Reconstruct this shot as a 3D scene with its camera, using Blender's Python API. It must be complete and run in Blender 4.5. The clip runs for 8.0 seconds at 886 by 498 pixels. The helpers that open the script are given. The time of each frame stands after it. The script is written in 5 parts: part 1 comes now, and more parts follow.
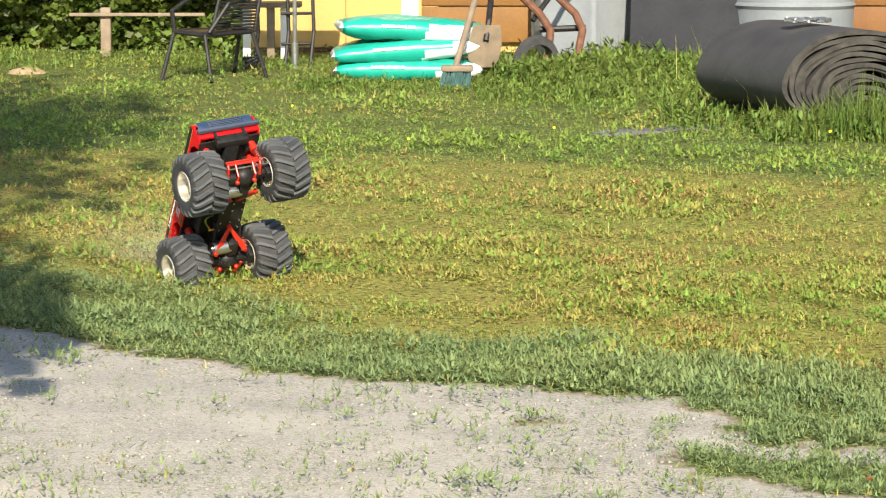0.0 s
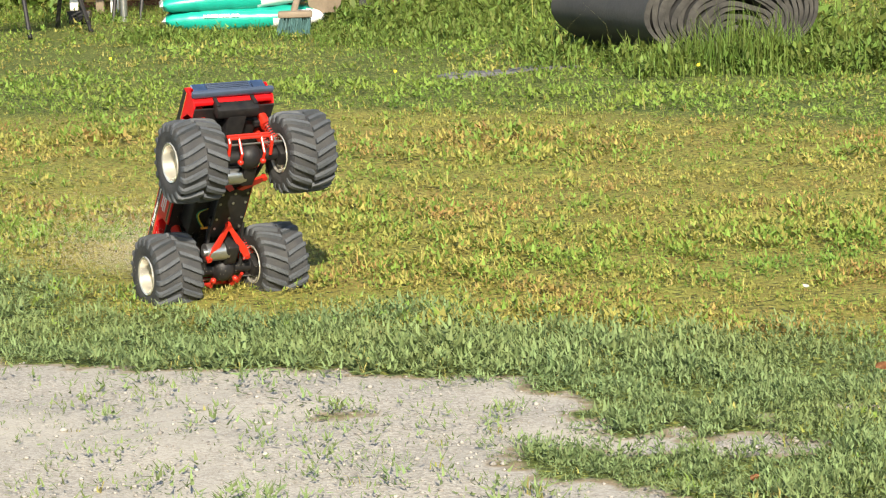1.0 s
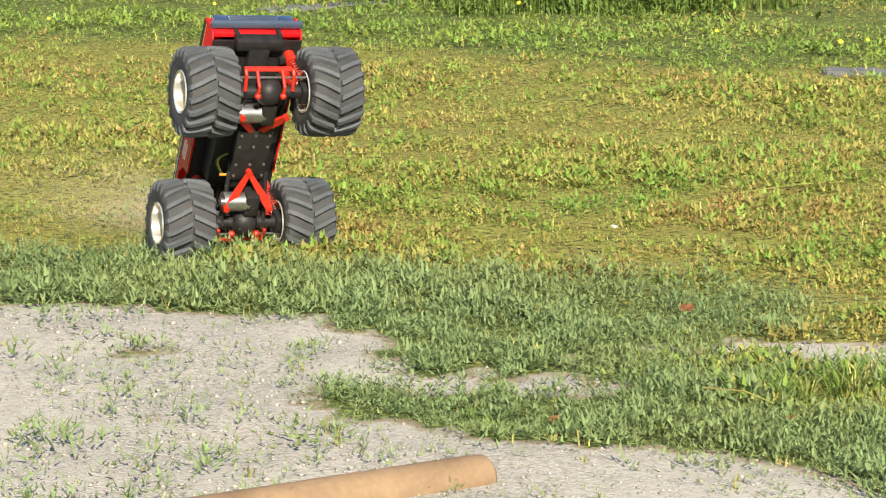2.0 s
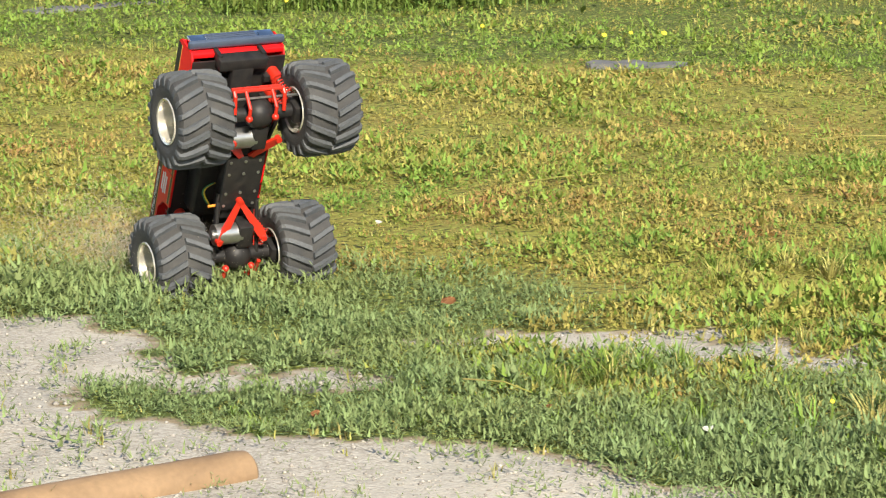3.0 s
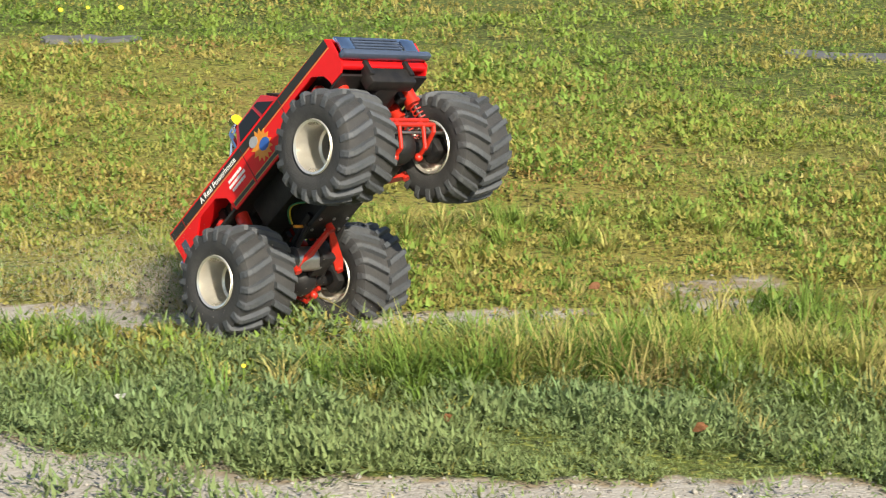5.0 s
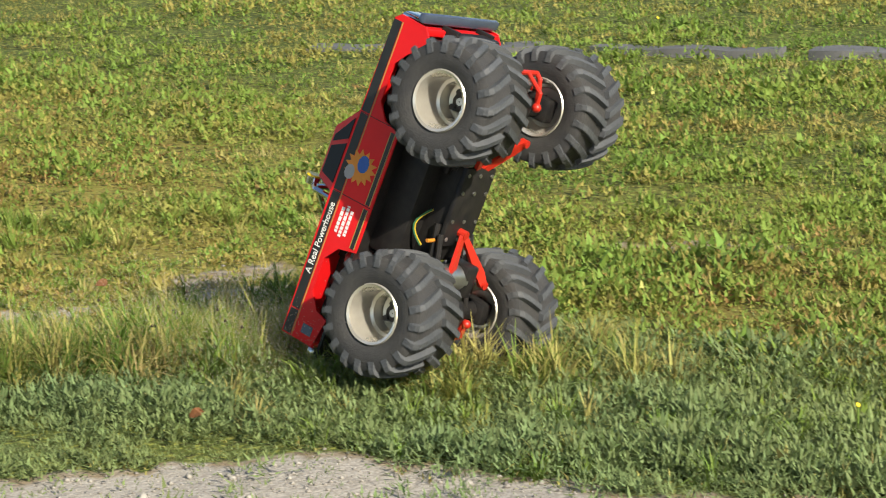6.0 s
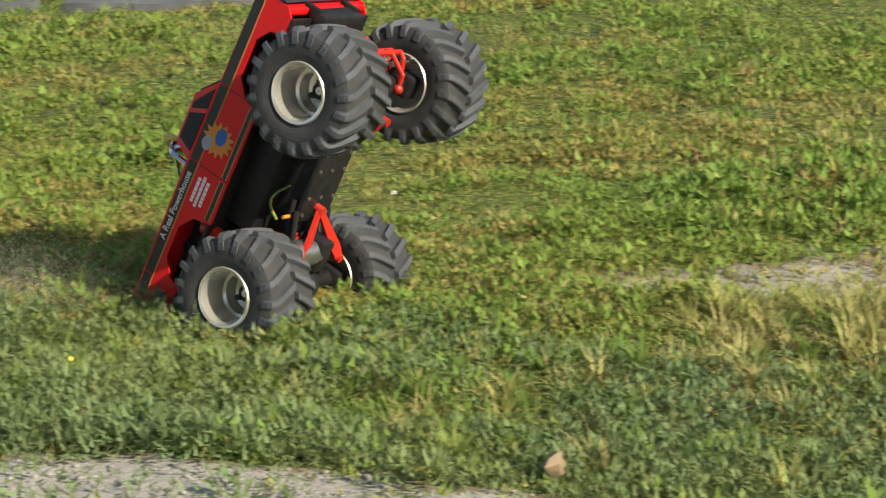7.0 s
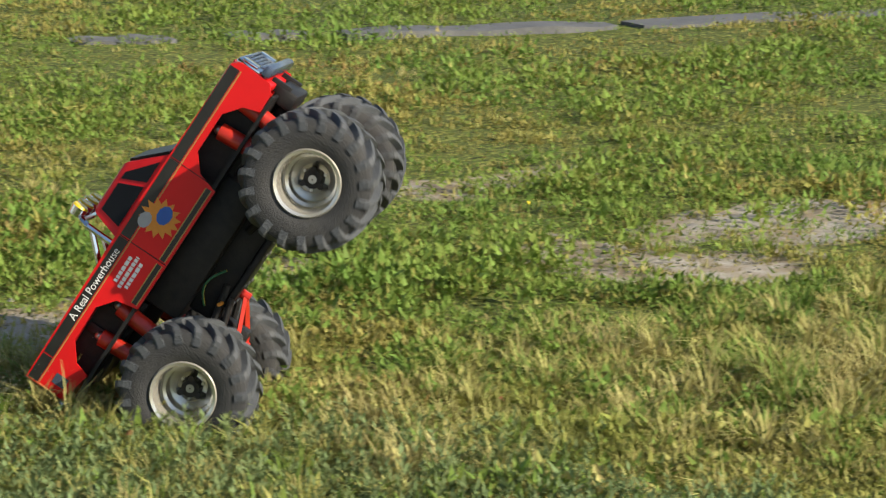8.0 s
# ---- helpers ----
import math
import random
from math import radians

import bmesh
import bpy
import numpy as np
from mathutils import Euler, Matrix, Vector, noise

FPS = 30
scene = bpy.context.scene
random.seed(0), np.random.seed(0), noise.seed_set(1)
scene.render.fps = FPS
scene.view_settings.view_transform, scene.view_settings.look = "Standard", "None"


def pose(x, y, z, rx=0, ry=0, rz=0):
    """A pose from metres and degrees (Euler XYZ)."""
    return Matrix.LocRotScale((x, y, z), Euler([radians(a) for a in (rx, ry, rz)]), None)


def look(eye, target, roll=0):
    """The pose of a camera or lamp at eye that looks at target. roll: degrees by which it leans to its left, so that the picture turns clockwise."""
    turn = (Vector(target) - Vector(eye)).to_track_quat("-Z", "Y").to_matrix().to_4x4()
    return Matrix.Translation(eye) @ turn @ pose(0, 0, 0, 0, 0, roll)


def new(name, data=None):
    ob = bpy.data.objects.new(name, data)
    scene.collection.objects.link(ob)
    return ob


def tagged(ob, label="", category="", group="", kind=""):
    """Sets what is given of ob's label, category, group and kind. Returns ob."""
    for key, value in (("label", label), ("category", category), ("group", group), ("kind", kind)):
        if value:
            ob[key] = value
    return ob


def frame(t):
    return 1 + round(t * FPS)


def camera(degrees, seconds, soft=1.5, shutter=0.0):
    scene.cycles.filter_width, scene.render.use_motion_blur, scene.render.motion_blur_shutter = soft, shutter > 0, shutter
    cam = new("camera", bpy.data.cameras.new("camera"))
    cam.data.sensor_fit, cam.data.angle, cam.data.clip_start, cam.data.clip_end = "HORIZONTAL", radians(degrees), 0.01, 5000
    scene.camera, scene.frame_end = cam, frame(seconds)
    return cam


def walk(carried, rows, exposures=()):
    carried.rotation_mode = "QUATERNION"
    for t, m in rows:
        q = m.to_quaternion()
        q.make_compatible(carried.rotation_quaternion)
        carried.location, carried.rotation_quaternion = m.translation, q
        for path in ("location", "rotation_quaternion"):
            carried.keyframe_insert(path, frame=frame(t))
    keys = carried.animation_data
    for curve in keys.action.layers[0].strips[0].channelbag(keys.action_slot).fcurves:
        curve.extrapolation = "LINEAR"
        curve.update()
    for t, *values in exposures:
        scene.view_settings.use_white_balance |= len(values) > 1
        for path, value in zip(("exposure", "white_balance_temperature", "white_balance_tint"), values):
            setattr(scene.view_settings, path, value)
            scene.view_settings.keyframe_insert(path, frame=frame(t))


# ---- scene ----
# camera and its path
cam = camera(18, 8.0, soft=1.1, shutter=0.1)
PATH = [
    (0, (0.320, -0.050, 1.022), (0.2943, 1.9330, 0.7620), -0.07),
    (0.5, (0.411, 0.572, 0.928), (0.4353, 2.5535, 0.6596), -1.42),
    (1, (0.467, 0.980, 0.870), (0.5267, 2.9582, 0.5813), -1.82),
    (1.2, (0.475, 1.008, 0.873), (0.5535, 2.9824, 0.5617), -1.82),
    (2.3, (0.511, 0.999, 0.870), (0.7323, 2.9576, 0.5317), -0.56),
    (2.5, (0.516, 0.991, 0.871), (0.7632, 2.9469, 0.5337), -0.94),
    (3, (0.528, 0.968, 0.874), (0.8646, 2.9098, 0.5326), -0.92),
    (3.5, (0.538, 0.955, 0.876), (0.9564, 2.8803, 0.5336), -0.73),
    (4, (0.561, 0.939, 0.874), (1.0394, 2.8495, 0.5285), -0.77),
    (4.2, (0.565, 0.931, 0.871), (1.0874, 2.8297, 0.5240), -0.95),
    (4.5, (0.584, 0.920, 0.870), (1.1417, 2.8085, 0.5200), -0.93),
    (5, (0.631, 0.899, 0.869), (1.3104, 2.7448, 0.5077), -0.28),
    (5.2, (0.655, 0.890, 0.870), (1.3879, 2.7169, 0.5151), -0.18),
    (6.3, (0.771, 0.837, 0.820), (1.7948, 2.5143, 0.4456), -2.71),
    (6.5, (0.794, 0.831, 0.817), (1.8780, 2.4678, 0.4322), -2.57),
    (6.7, (0.822, 0.824, 0.817), (2.0140, 2.3810, 0.4224), -2.35),
    (7, (0.861, 0.817, 0.819), (2.2001, 2.2445, 0.4103), -1.84),
    (7.2, (0.883, 0.813, 0.820), (2.3349, 2.1247, 0.4074), -0.90),
    (7.5, (0.895, 0.813, 0.820), (2.4502, 2.0052, 0.4187), 0.62),
    (7.6, (0.897, 0.812, 0.819), (2.5034, 1.9396, 0.4366), 0.59),
    (7.8, (0.900, 0.801, 0.818), (2.5312, 1.8938, 0.4384), 0.10),
    (8, (0.912, 0.773, 0.818), (2.5922, 1.7903, 0.4411), 1.12),
]
walk(cam, [(t, look(e, g, r)) for t, e, g, r in PATH], [(0, 1.15), (2.5, 1.15), (4, 1.02), (5, 0.92), (6.3, 0.73), (8, 0.68)])

# ---- world, sun, exposure ----
SUN_AZ, SUN_EL = 176.0, 31.0   # degrees: compass-like from +y clockwise, and height
world = bpy.data.worlds.new("sky")
scene.world = world
world.use_nodes = True
wn = world.node_tree.nodes
sky = wn.new("ShaderNodeTexSky")
sky.sky_type = "NISHITA"
sky.sun_disc = False
sky.sun_elevation = radians(SUN_EL)
sky.sun_rotation = radians(SUN_AZ)
world.node_tree.links.new(sky.outputs[0], wn["Background"].inputs[0])
wn["Background"].inputs[1].default_value = 0.09
sun = new("sun", bpy.data.lights.new("sun", "SUN"))
sun.data.energy, sun.data.angle, sun.data.color = 4.2, radians(0.5), (1.0, 0.90, 0.74)
s_dir = Vector((math.sin(radians(SUN_AZ)) * math.cos(radians(SUN_EL)), math.cos(radians(SUN_AZ)) * math.cos(radians(SUN_EL)), math.sin(radians(SUN_EL))))
sun.matrix_world = look(s_dir * 30, (0, 0, 0))

# ---- materials ----
def mat(name, color, rough=0.6, metal=0.0, var=0.15, scale=20.0, bump=0.0, bscale=200.0, color2=None, spec=0.5, trans=0.0, island=0.0, obrand=0.0, coat=0.0, detail=6.0):
    """A principled surface with two scales of colour variation, fine relief, and optional light passing through thin leaves."""
    m = bpy.data.materials.new(name)
    m.use_nodes = True
    nt = m.node_tree
    n, l = nt.nodes, nt.links
    b = n["Principled BSDF"]
    b.inputs["Roughness"].default_value, b.inputs["Metallic"].default_value = rough, metal
    b.inputs["Specular IOR Level"].default_value = spec
    b.inputs["Coat Weight"].default_value = coat
    geo = n.new("ShaderNodeTexCoord")
    big = n.new("ShaderNodeTexNoise")
    big.inputs["Scale"].default_value, big.inputs["Detail"].default_value = scale, detail
    l.new(geo.outputs["Object"], big.inputs["Vector"])
    ramp = n.new("ShaderNodeMapRange")
    ramp.inputs["From Min"].default_value, ramp.inputs["From Max"].default_value = 0.3, 0.7
    l.new(big.outputs[0], ramp.inputs[0])
    mix = n.new("ShaderNodeMix")
    mix.data_type = "RGBA"
    c2 = color2 or [c * (1 - 2 * var) for c in color]
    mix.inputs["A"].default_value, mix.inputs["B"].default_value = (*color, 1), (*c2, 1)
    l.new(ramp.outputs[0], mix.inputs["Factor"])
    out = mix.outputs["Result"]
    fine = n.new("ShaderNodeTexNoise")
    fine.inputs["Scale"].default_value, fine.inputs["Detail"].default_value = scale * 9, 3
    l.new(geo.outputs["Object"], fine.inputs["Vector"])
    hsv = n.new("ShaderNodeHueSaturation")
    val = n.new("ShaderNodeMapRange")
    val.inputs["To Min"].default_value, val.inputs["To Max"].default_value = 1 - var, 1 + var
    l.new(fine.outputs[0], val.inputs[0])
    source = val.outputs[0]
    if island or obrand:
        rnd = n.new("ShaderNodeNewGeometry") if island else n.new("ShaderNodeObjectInfo")
        rr = n.new("ShaderNodeMapRange")
        k = island or obrand
        rr.inputs["To Min"].default_value, rr.inputs["To Max"].default_value = 1 - k, 1 + k
        l.new(rnd.outputs["Random Per Island" if island else "Random"], rr.inputs[0])
        mul = n.new("ShaderNodeMath")
        mul.operation = "MULTIPLY"
        l.new(rr.outputs[0], mul.inputs[0])
        l.new(val.outputs[0], mul.inputs[1])
        source = mul.outputs[0]
        hue = n.new("ShaderNodeMapRange")
        hue.inputs["To Min"].default_value, hue.inputs["To Max"].default_value = 0.5 - 0.06 * k, 0.5 + 0.04 * k
        l.new(rnd.outputs["Random Per Island" if island else "Random"], hue.inputs[0])
        l.new(hue.outputs[0], hsv.inputs["Hue"])
    l.new(source, hsv.inputs["Value"])
    l.new(out, hsv.inputs["Color"])
    l.new(hsv.outputs[0], b.inputs["Base Color"])
    if bump:
        bn = n.new("ShaderNodeTexNoise")
        bn.inputs["Scale"].default_value, bn.inputs["Detail"].default_value = bscale, 5
        l.new(geo.outputs["Object"], bn.inputs["Vector"])
        bp = n.new("ShaderNodeBump")
        bp.inputs["Strength"].default_value, bp.inputs["Distance"].default_value = bump, 0.004
        l.new(bn.outputs[0], bp.inputs["Height"])
        l.new(bp.outputs[0], b.inputs["Normal"])
    if trans:
        tr = n.new("ShaderNodeBsdfTranslucent")
        l.new(hsv.outputs[0], tr.inputs["Color"])
        ms = n.new("ShaderNodeMixShader")
        ms.inputs[0].default_value = trans
        l.new(b.outputs[0], ms.inputs[1])
        l.new(tr.outputs[0], ms.inputs[2])
        l.new(ms.outputs[0], n["Material Output"].inputs[0])
    return m


M = {
    "tyre": mat("tyre_rubber", (0.030, 0.031, 0.033), 0.75, var=0.25, scale=30, bump=0.3, bscale=500, color2=(0.05, 0.049, 0.046)),
    "lug": mat("dusty_tread_rubber", (0.056, 0.063, 0.072), 0.72, var=0.25, scale=25, bump=0.3, bscale=400, color2=(0.086, 0.091, 0.094), obrand=0.12),
    "rim": mat("polished_rim", (0.78, 0.75, 0.66), 0.25, metal=0.7, var=0.06, scale=30, color2=(0.70, 0.66, 0.57)),
    "red": mat("red_body_paint", (0.70, 0.010, 0.012), 0.38, var=0.05, scale=12, coat=0.04, spec=0.3),
    "redpart": mat("red_metal", (0.52, 0.026, 0.012), 0.35, var=0.1, scale=40, coat=0.2),
    "black": mat("black_plastic", (0.010, 0.010, 0.011), 0.5, var=0.25, scale=60, bump=0.1, bscale=400, color2=(0.024, 0.022, 0.02), spec=0.3),
    "window": mat("dark_window", (0.008, 0.008, 0.009), 0.4, var=0.1, spec=0.2),
    "chrome": mat("chrome", (0.75, 0.76, 0.78), 0.12, 1.0, var=0.05, scale=60),
    "steel": mat("motor_steel", (0.52, 0.52, 0.5), 0.32, 0.9, var=0.12, scale=60),
    "grille": mat("grille_blue_grey", (0.10, 0.13, 0.19), 0.25, 0.4, var=0.1),
    "stripe": mat("black_stripe", (0.02, 0.02, 0.018), 0.35, var=0.2, scale=50),
    "gold": mat("gold_line", (0.45, 0.3, 0.08), 0.4, var=0.1),
    "white": mat("white_print", (0.8, 0.8, 0.78), 0.5, var=0.04),
    "orange": mat("orange_print", (0.75, 0.28, 0.03), 0.5, var=0.1),
    "blue": mat("blue_print", (0.03, 0.12, 0.45), 0.5, var=0.1),
    "grey": mat("grey_print", (0.35, 0.36, 0.38), 0.5, var=0.1),
    "yellow": mat("yellow_lens", (0.75, 0.55, 0.02), 0.25, var=0.05),
    "wire_y": mat("yellow_wire", (0.6, 0.4, 0.02), 0.5, var=0.05),
    "wire_g": mat("green_wire", (0.03, 0.14, 0.06), 0.5, var=0.05),
}

# ---- helpers for building ----
def part(name, bm, material, parent=None, label="", smooth=True):
    """Links a bmesh as one mesh object under a thing or a part."""
    me = bpy.data.meshes.new(name)
    bmesh.ops.recalc_face_normals(bm, faces=bm.faces)
    bm.to_mesh(me)
    bm.free()
    if smooth:
        me.polygons.foreach_set("use_smooth", [True] * len(me.polygons))
        me.set_sharp_from_angle(angle=radians(35))
    for one in material if isinstance(material, (list, tuple)) else [material]:
        me.materials.append(one)
    ob = new(name, me)
    if parent:
        ob.parent = parent
    return tagged(ob, label) if label else ob


def box(bm, lo, hi, m=None, bevel=0.0):
    """A box from corner to corner, bevelled."""
    c, s = (Vector(lo) + Vector(hi)) / 2, Vector(hi) - Vector(lo)
    vs = bmesh.ops.create_cube(bm, size=1, matrix=Matrix.LocRotScale(c, None, s))["verts"]
    if bevel:
        es = list({e for v in vs for e in v.link_edges})
        vs = list({v for f in bmesh.ops.bevel(bm, geom=es, offset=bevel, segments=2, affect="EDGES", profile=0.5)["faces"] for v in f.verts} | {v for v in vs if v.is_valid})
    if m is not None:
        bmesh.ops.transform(bm, matrix=m, verts=[v for v in vs if v.is_valid])
    return vs


def rod(bm, a, b, r, r2=None, seg=10):
    """A round bar from a to b."""
    a, b = Vector(a), Vector(b)
    d = b - a
    m = Matrix.Translation((a + b) / 2) @ d.to_track_quat("Z", "Y").to_matrix().to_4x4()
    return bmesh.ops.create_cone(bm, cap_ends=True, segments=seg, radius1=r, radius2=r if r2 is None else r2, depth=d.length, matrix=m)["verts"]


def pipe(bm, pts, r, seg=8):
    """A bent round bar through points."""
    for a, b in zip(pts, pts[1:]):
        rod(bm, a, b, r, seg=seg)
    for p in pts[1:-1]:
        bmesh.ops.create_uvsphere(bm, u_segments=seg, v_segments=6, radius=r, matrix=Matrix.Translation(p))


def lathe(bm, prof, seg=32):
    """Turns a profile of (radius, along) about the y axis."""
    rings = []
    for r, y in prof:
        rings.append([bm.verts.new((r * math.cos(2 * math.pi * k / seg), y, r * math.sin(2 * math.pi * k / seg))) for k in range(seg)])
    for a, b in zip(rings, rings[1:]):
        for k in range(seg):
            bm.faces.new((a[k], a[(k + 1) % seg], b[(k + 1) % seg], b[k]))
    return rings


def prism(bm, outline, lo, hi, axes="xz"):
    """An outline of pairs, thickened along the third axis from lo to hi."""
    def at(p, h):
        return {"xz": (p[0], h, p[1]), "xy": (p[0], p[1], h), "yz": (h, p[0], p[1])}[axes]
    a = [bm.verts.new(at(p, lo)) for p in outline]
    b = [bm.verts.new(at(p, hi)) for p in outline]
    bm.faces.new(a)
    bm.faces.new(b[::-1])
    for k in range(len(a)):
        bm.faces.new((a[k], b[k], b[(k + 1) % len(a)], a[(k + 1) % len(a)]))


def mesh_np(name, verts, faces, material, label, category, kind="stuff"):
    """A big mesh from arrays: faces is an (n, 3) or (n, 4) array."""
    me = bpy.data.meshes.new(name)
    k = faces.shape[1]
    me.vertices.add(len(verts))
    me.vertices.foreach_set("co", np.ascontiguousarray(verts, dtype=np.float32).ravel())
    me.loops.add(faces.size)
    me.loops.foreach_set("vertex_index", np.ascontiguousarray(faces, dtype=np.int32).ravel())
    me.polygons.add(len(faces))
    me.polygons.foreach_set("loop_start", np.arange(0, faces.size, k, dtype=np.int32))
    me.update(calc_edges=True)
    me.materials.append(material)
    return tagged(new(name, me), label, category, kind=kind)


def lettering(text, size, depth=0.0003):
    """A mesh of flat letters, its left end at the origin."""
    cu = bpy.data.curves.new("letters", "FONT")
    cu.body, cu.size, cu.extrude = text, size, depth
    ob = new("letters", cu)
    me = bpy.data.meshes.new_from_object(ob)
    bpy.data.objects.remove(ob)
    return me

# ---- ground ----
EDGE = [(-9.0, 12.5), (-3.0, 8.2), (-0.79, 6.36), (-0.42, 6.07), (0.15, 5.71), (0.6, 5.5), (0.84, 5.3), (0.82, 5.05), (0.66, 4.85), (0.78, 4.68), (0.97, 4.55), (1.15, 4.42), (1.34, 4.18), (1.6, 3.97), (2.0, 3.86),
        (2.3, 3.54), (2.55, 3.25), (2.72, 2.95), (2.84, 2.7), (2.9, 2.2), (2.6, 1.2), (3.2, -3.0), (5.0, -12.0)]
STRIP = [(1.28, 5.2, 0.04), (1.36, 5.2, 0.08), (1.58, 5.06, 0.08), (1.72, 4.86, 0.08), (1.95, 4.74, 0.07), (2.15, 4.73, 0.05), (2.35, 4.70, 0.07), (2.55, 4.72, 0.06)]
BARE = [((2.0, 5.2), (2.1, 5.25), 0.07), ((2.62, 4.9), (2.5, 4.85), 0.05), ((3.27, 4.58), (3.3, 4.48), 0.05), ((3.52, 3.28), (3.72, 3.1), 0.09), ((3.72, 3.1), (3.92, 3.14), 0.09),
        ((4.2, 3.08), (4.3, 3.1), 0.05), ((4.62, 2.78), (5.0, 2.72), 0.13), ((4.7, 2.6), (5.2, 2.6), 0.12), ((4.35, 3.5), (4.5, 3.4), 0.03), ((5.0, 3.3), (5.4, 3.25), 0.06)]
WEEDS_IN_GRAVEL = [(0.70, 4.93, 0.05), (1.05, 4.72, 0.12), (0.62, 5.18, 0.04), (0.45, 5.22, 0.03), (1.1, 4.95, 0.15), (0.72, 4.72, 0.05), (0.9, 4.62, 0.07)]


def wob(x, y, s, seed):
    """A smooth random field, about -1 to 1."""
    rs = np.random.RandomState(seed)
    out = 0
    for k in range(7):
        a, p = rs.uniform(0, 6.28), rs.uniform(0, 6.28)
        f = s * rs.uniform(0.6, 2.2)
        out = out + np.sin((x * math.cos(a) + y * math.sin(a)) * f + p)
    return out / 3.2


BELT = [(-3, 10.8), (0.5, 10.3), (1.5, 9.6), (2.5, 8.7), (3.1, 8.2), (4.4, 7.2), (5.3, 6.3), (6.4, 4.9), (8.2, 3.6), (12, 1.0)]


def belt(x, y):
    """How far beyond the start of the green belt that follows the edging strips, plus 10.4."""
    return 10.4 + y - np.interp(x, [p[0] for p in BELT], [p[1] for p in BELT]) + 0.25 * wob(x, y, 2, 24) + 0.12 * wob(x, y, 7, 25)


def seg_dist(x, y, a, b):
    ax, ay, bx, by = *a, *b
    t = np.clip(((x - ax) * (bx - ax) + (y - ay) * (by - ay)) / ((bx - ax) ** 2 + (by - ay) ** 2), 0, 1)
    return np.hypot(x - ax - t * (bx - ax), y - ay - t * (by - ay))


def edge_side(x, y):
    """Distance to the drive's edge: positive on the grass, negative on the gravel."""
    d = np.full(np.shape(x), 1e9)
    for a, b in zip(EDGE, EDGE[1:]):
        d = np.minimum(d, seg_dist(x, y, a, b))
    inside = np.zeros(np.shape(x), bool)
    poly = EDGE + [(-30, -12.0), (-30, 12.5)]
    for (ax, ay), (bx, by) in zip(poly, poly[1:] + poly[:1]):
        if ay != by:
            hit = ((ay > y) != (by > y)) & (x < (bx - ax) * (y - ay) / (by - ay) + ax)
            inside ^= hit
    return np.where(inside, -d, d)


def bareness(x, y):
    """1 where stones show, 0 where plants close the ground."""
    w = 0.035 * wob(x, y, 9, 3) + 0.025 * wob(x, y, 28, 5) + 0.012 * wob(x, y, 80, 6)
    g = np.clip(0.5 - (edge_side(x, y) + w) / 0.05, 0, 1)
    for cx, cy, r in WEEDS_IN_GRAVEL:
        g = np.minimum(g, np.clip(0.5 + (np.hypot((x - cx), (y - cy)) - r + 1.2 * w) / 0.05, 0, 1))
    s = np.zeros(np.shape(x))
    for a, b in zip(STRIP, STRIP[1:]):
        s = np.maximum(s, np.clip(0.5 - (seg_dist(x, y, a[:2], b[:2]) - (a[2] + b[2]) / 2 + 1.3 * w) / 0.05, 0, 1))
    for a, b, r in (((0.62, 5.02), (0.98, 4.93), 0.07), ((0.98, 4.93), (1.06, 4.84), 0.03), ((3.52, 3.26), (3.75, 3.06), 0.085), ((3.75, 3.06), (3.92, 3.12), 0.075), ((4.72, 2.64), (5.4, 2.46), 0.075), ((4.9, 2.75), (5.3, 2.66), 0.05)):
        s = np.maximum(s, (1 if a[0] < 2 else 0.78) * np.clip(0.5 - (seg_dist(x, y, a, b) - r + 2.0 * w) / 0.09, 0, 1))
    for a, b, r in BARE:
        s = np.maximum(s, 0.62 * np.clip(0.5 - (seg_dist(x, y, a, b) - r + 1.6 * w) / 0.10, 0, 1))
    return np.maximum(g, s)


def height(x, y):
    dip = 0.024 * np.exp(-((x + 0.05) / 0.7) ** 2 - ((y - 6.8) / 0.8) ** 2)   # a shallow hollow in the lawn
    return 0.012 * wob(x, y, 2.2, 11) + 0.004 * wob(x, y, 11, 12) - dip


def spaced(lo, hi, step, far):
    mid = list(np.arange(lo, hi, step))
    a, b, out_a, out_b, s = lo, hi, [], [], step
    while a > -far or b < far:
        s *= 1.35
        a, b = a - s, b + s
        out_a.append(a)
        out_b.append(b)
    return np.array(out_a[::-1] + mid + out_b)


gx, gy = spaced(-2.6, 7.0, 0.028, 900), spaced(1.9, 13.0, 0.03, 900)
GX, GY = np.meshgrid(gx, gy)
near = np.clip(1.2 - np.hypot(GX - 2, GY - 6) / 14, 0, 1)
GZ = height(GX, GY) * near
verts = np.stack([GX, GY, GZ], -1).reshape(-1, 3)
nx, ny = len(gx), len(gy)
i = (np.arange(ny - 1)[:, None] * nx + np.arange(nx - 1)[None]).ravel()


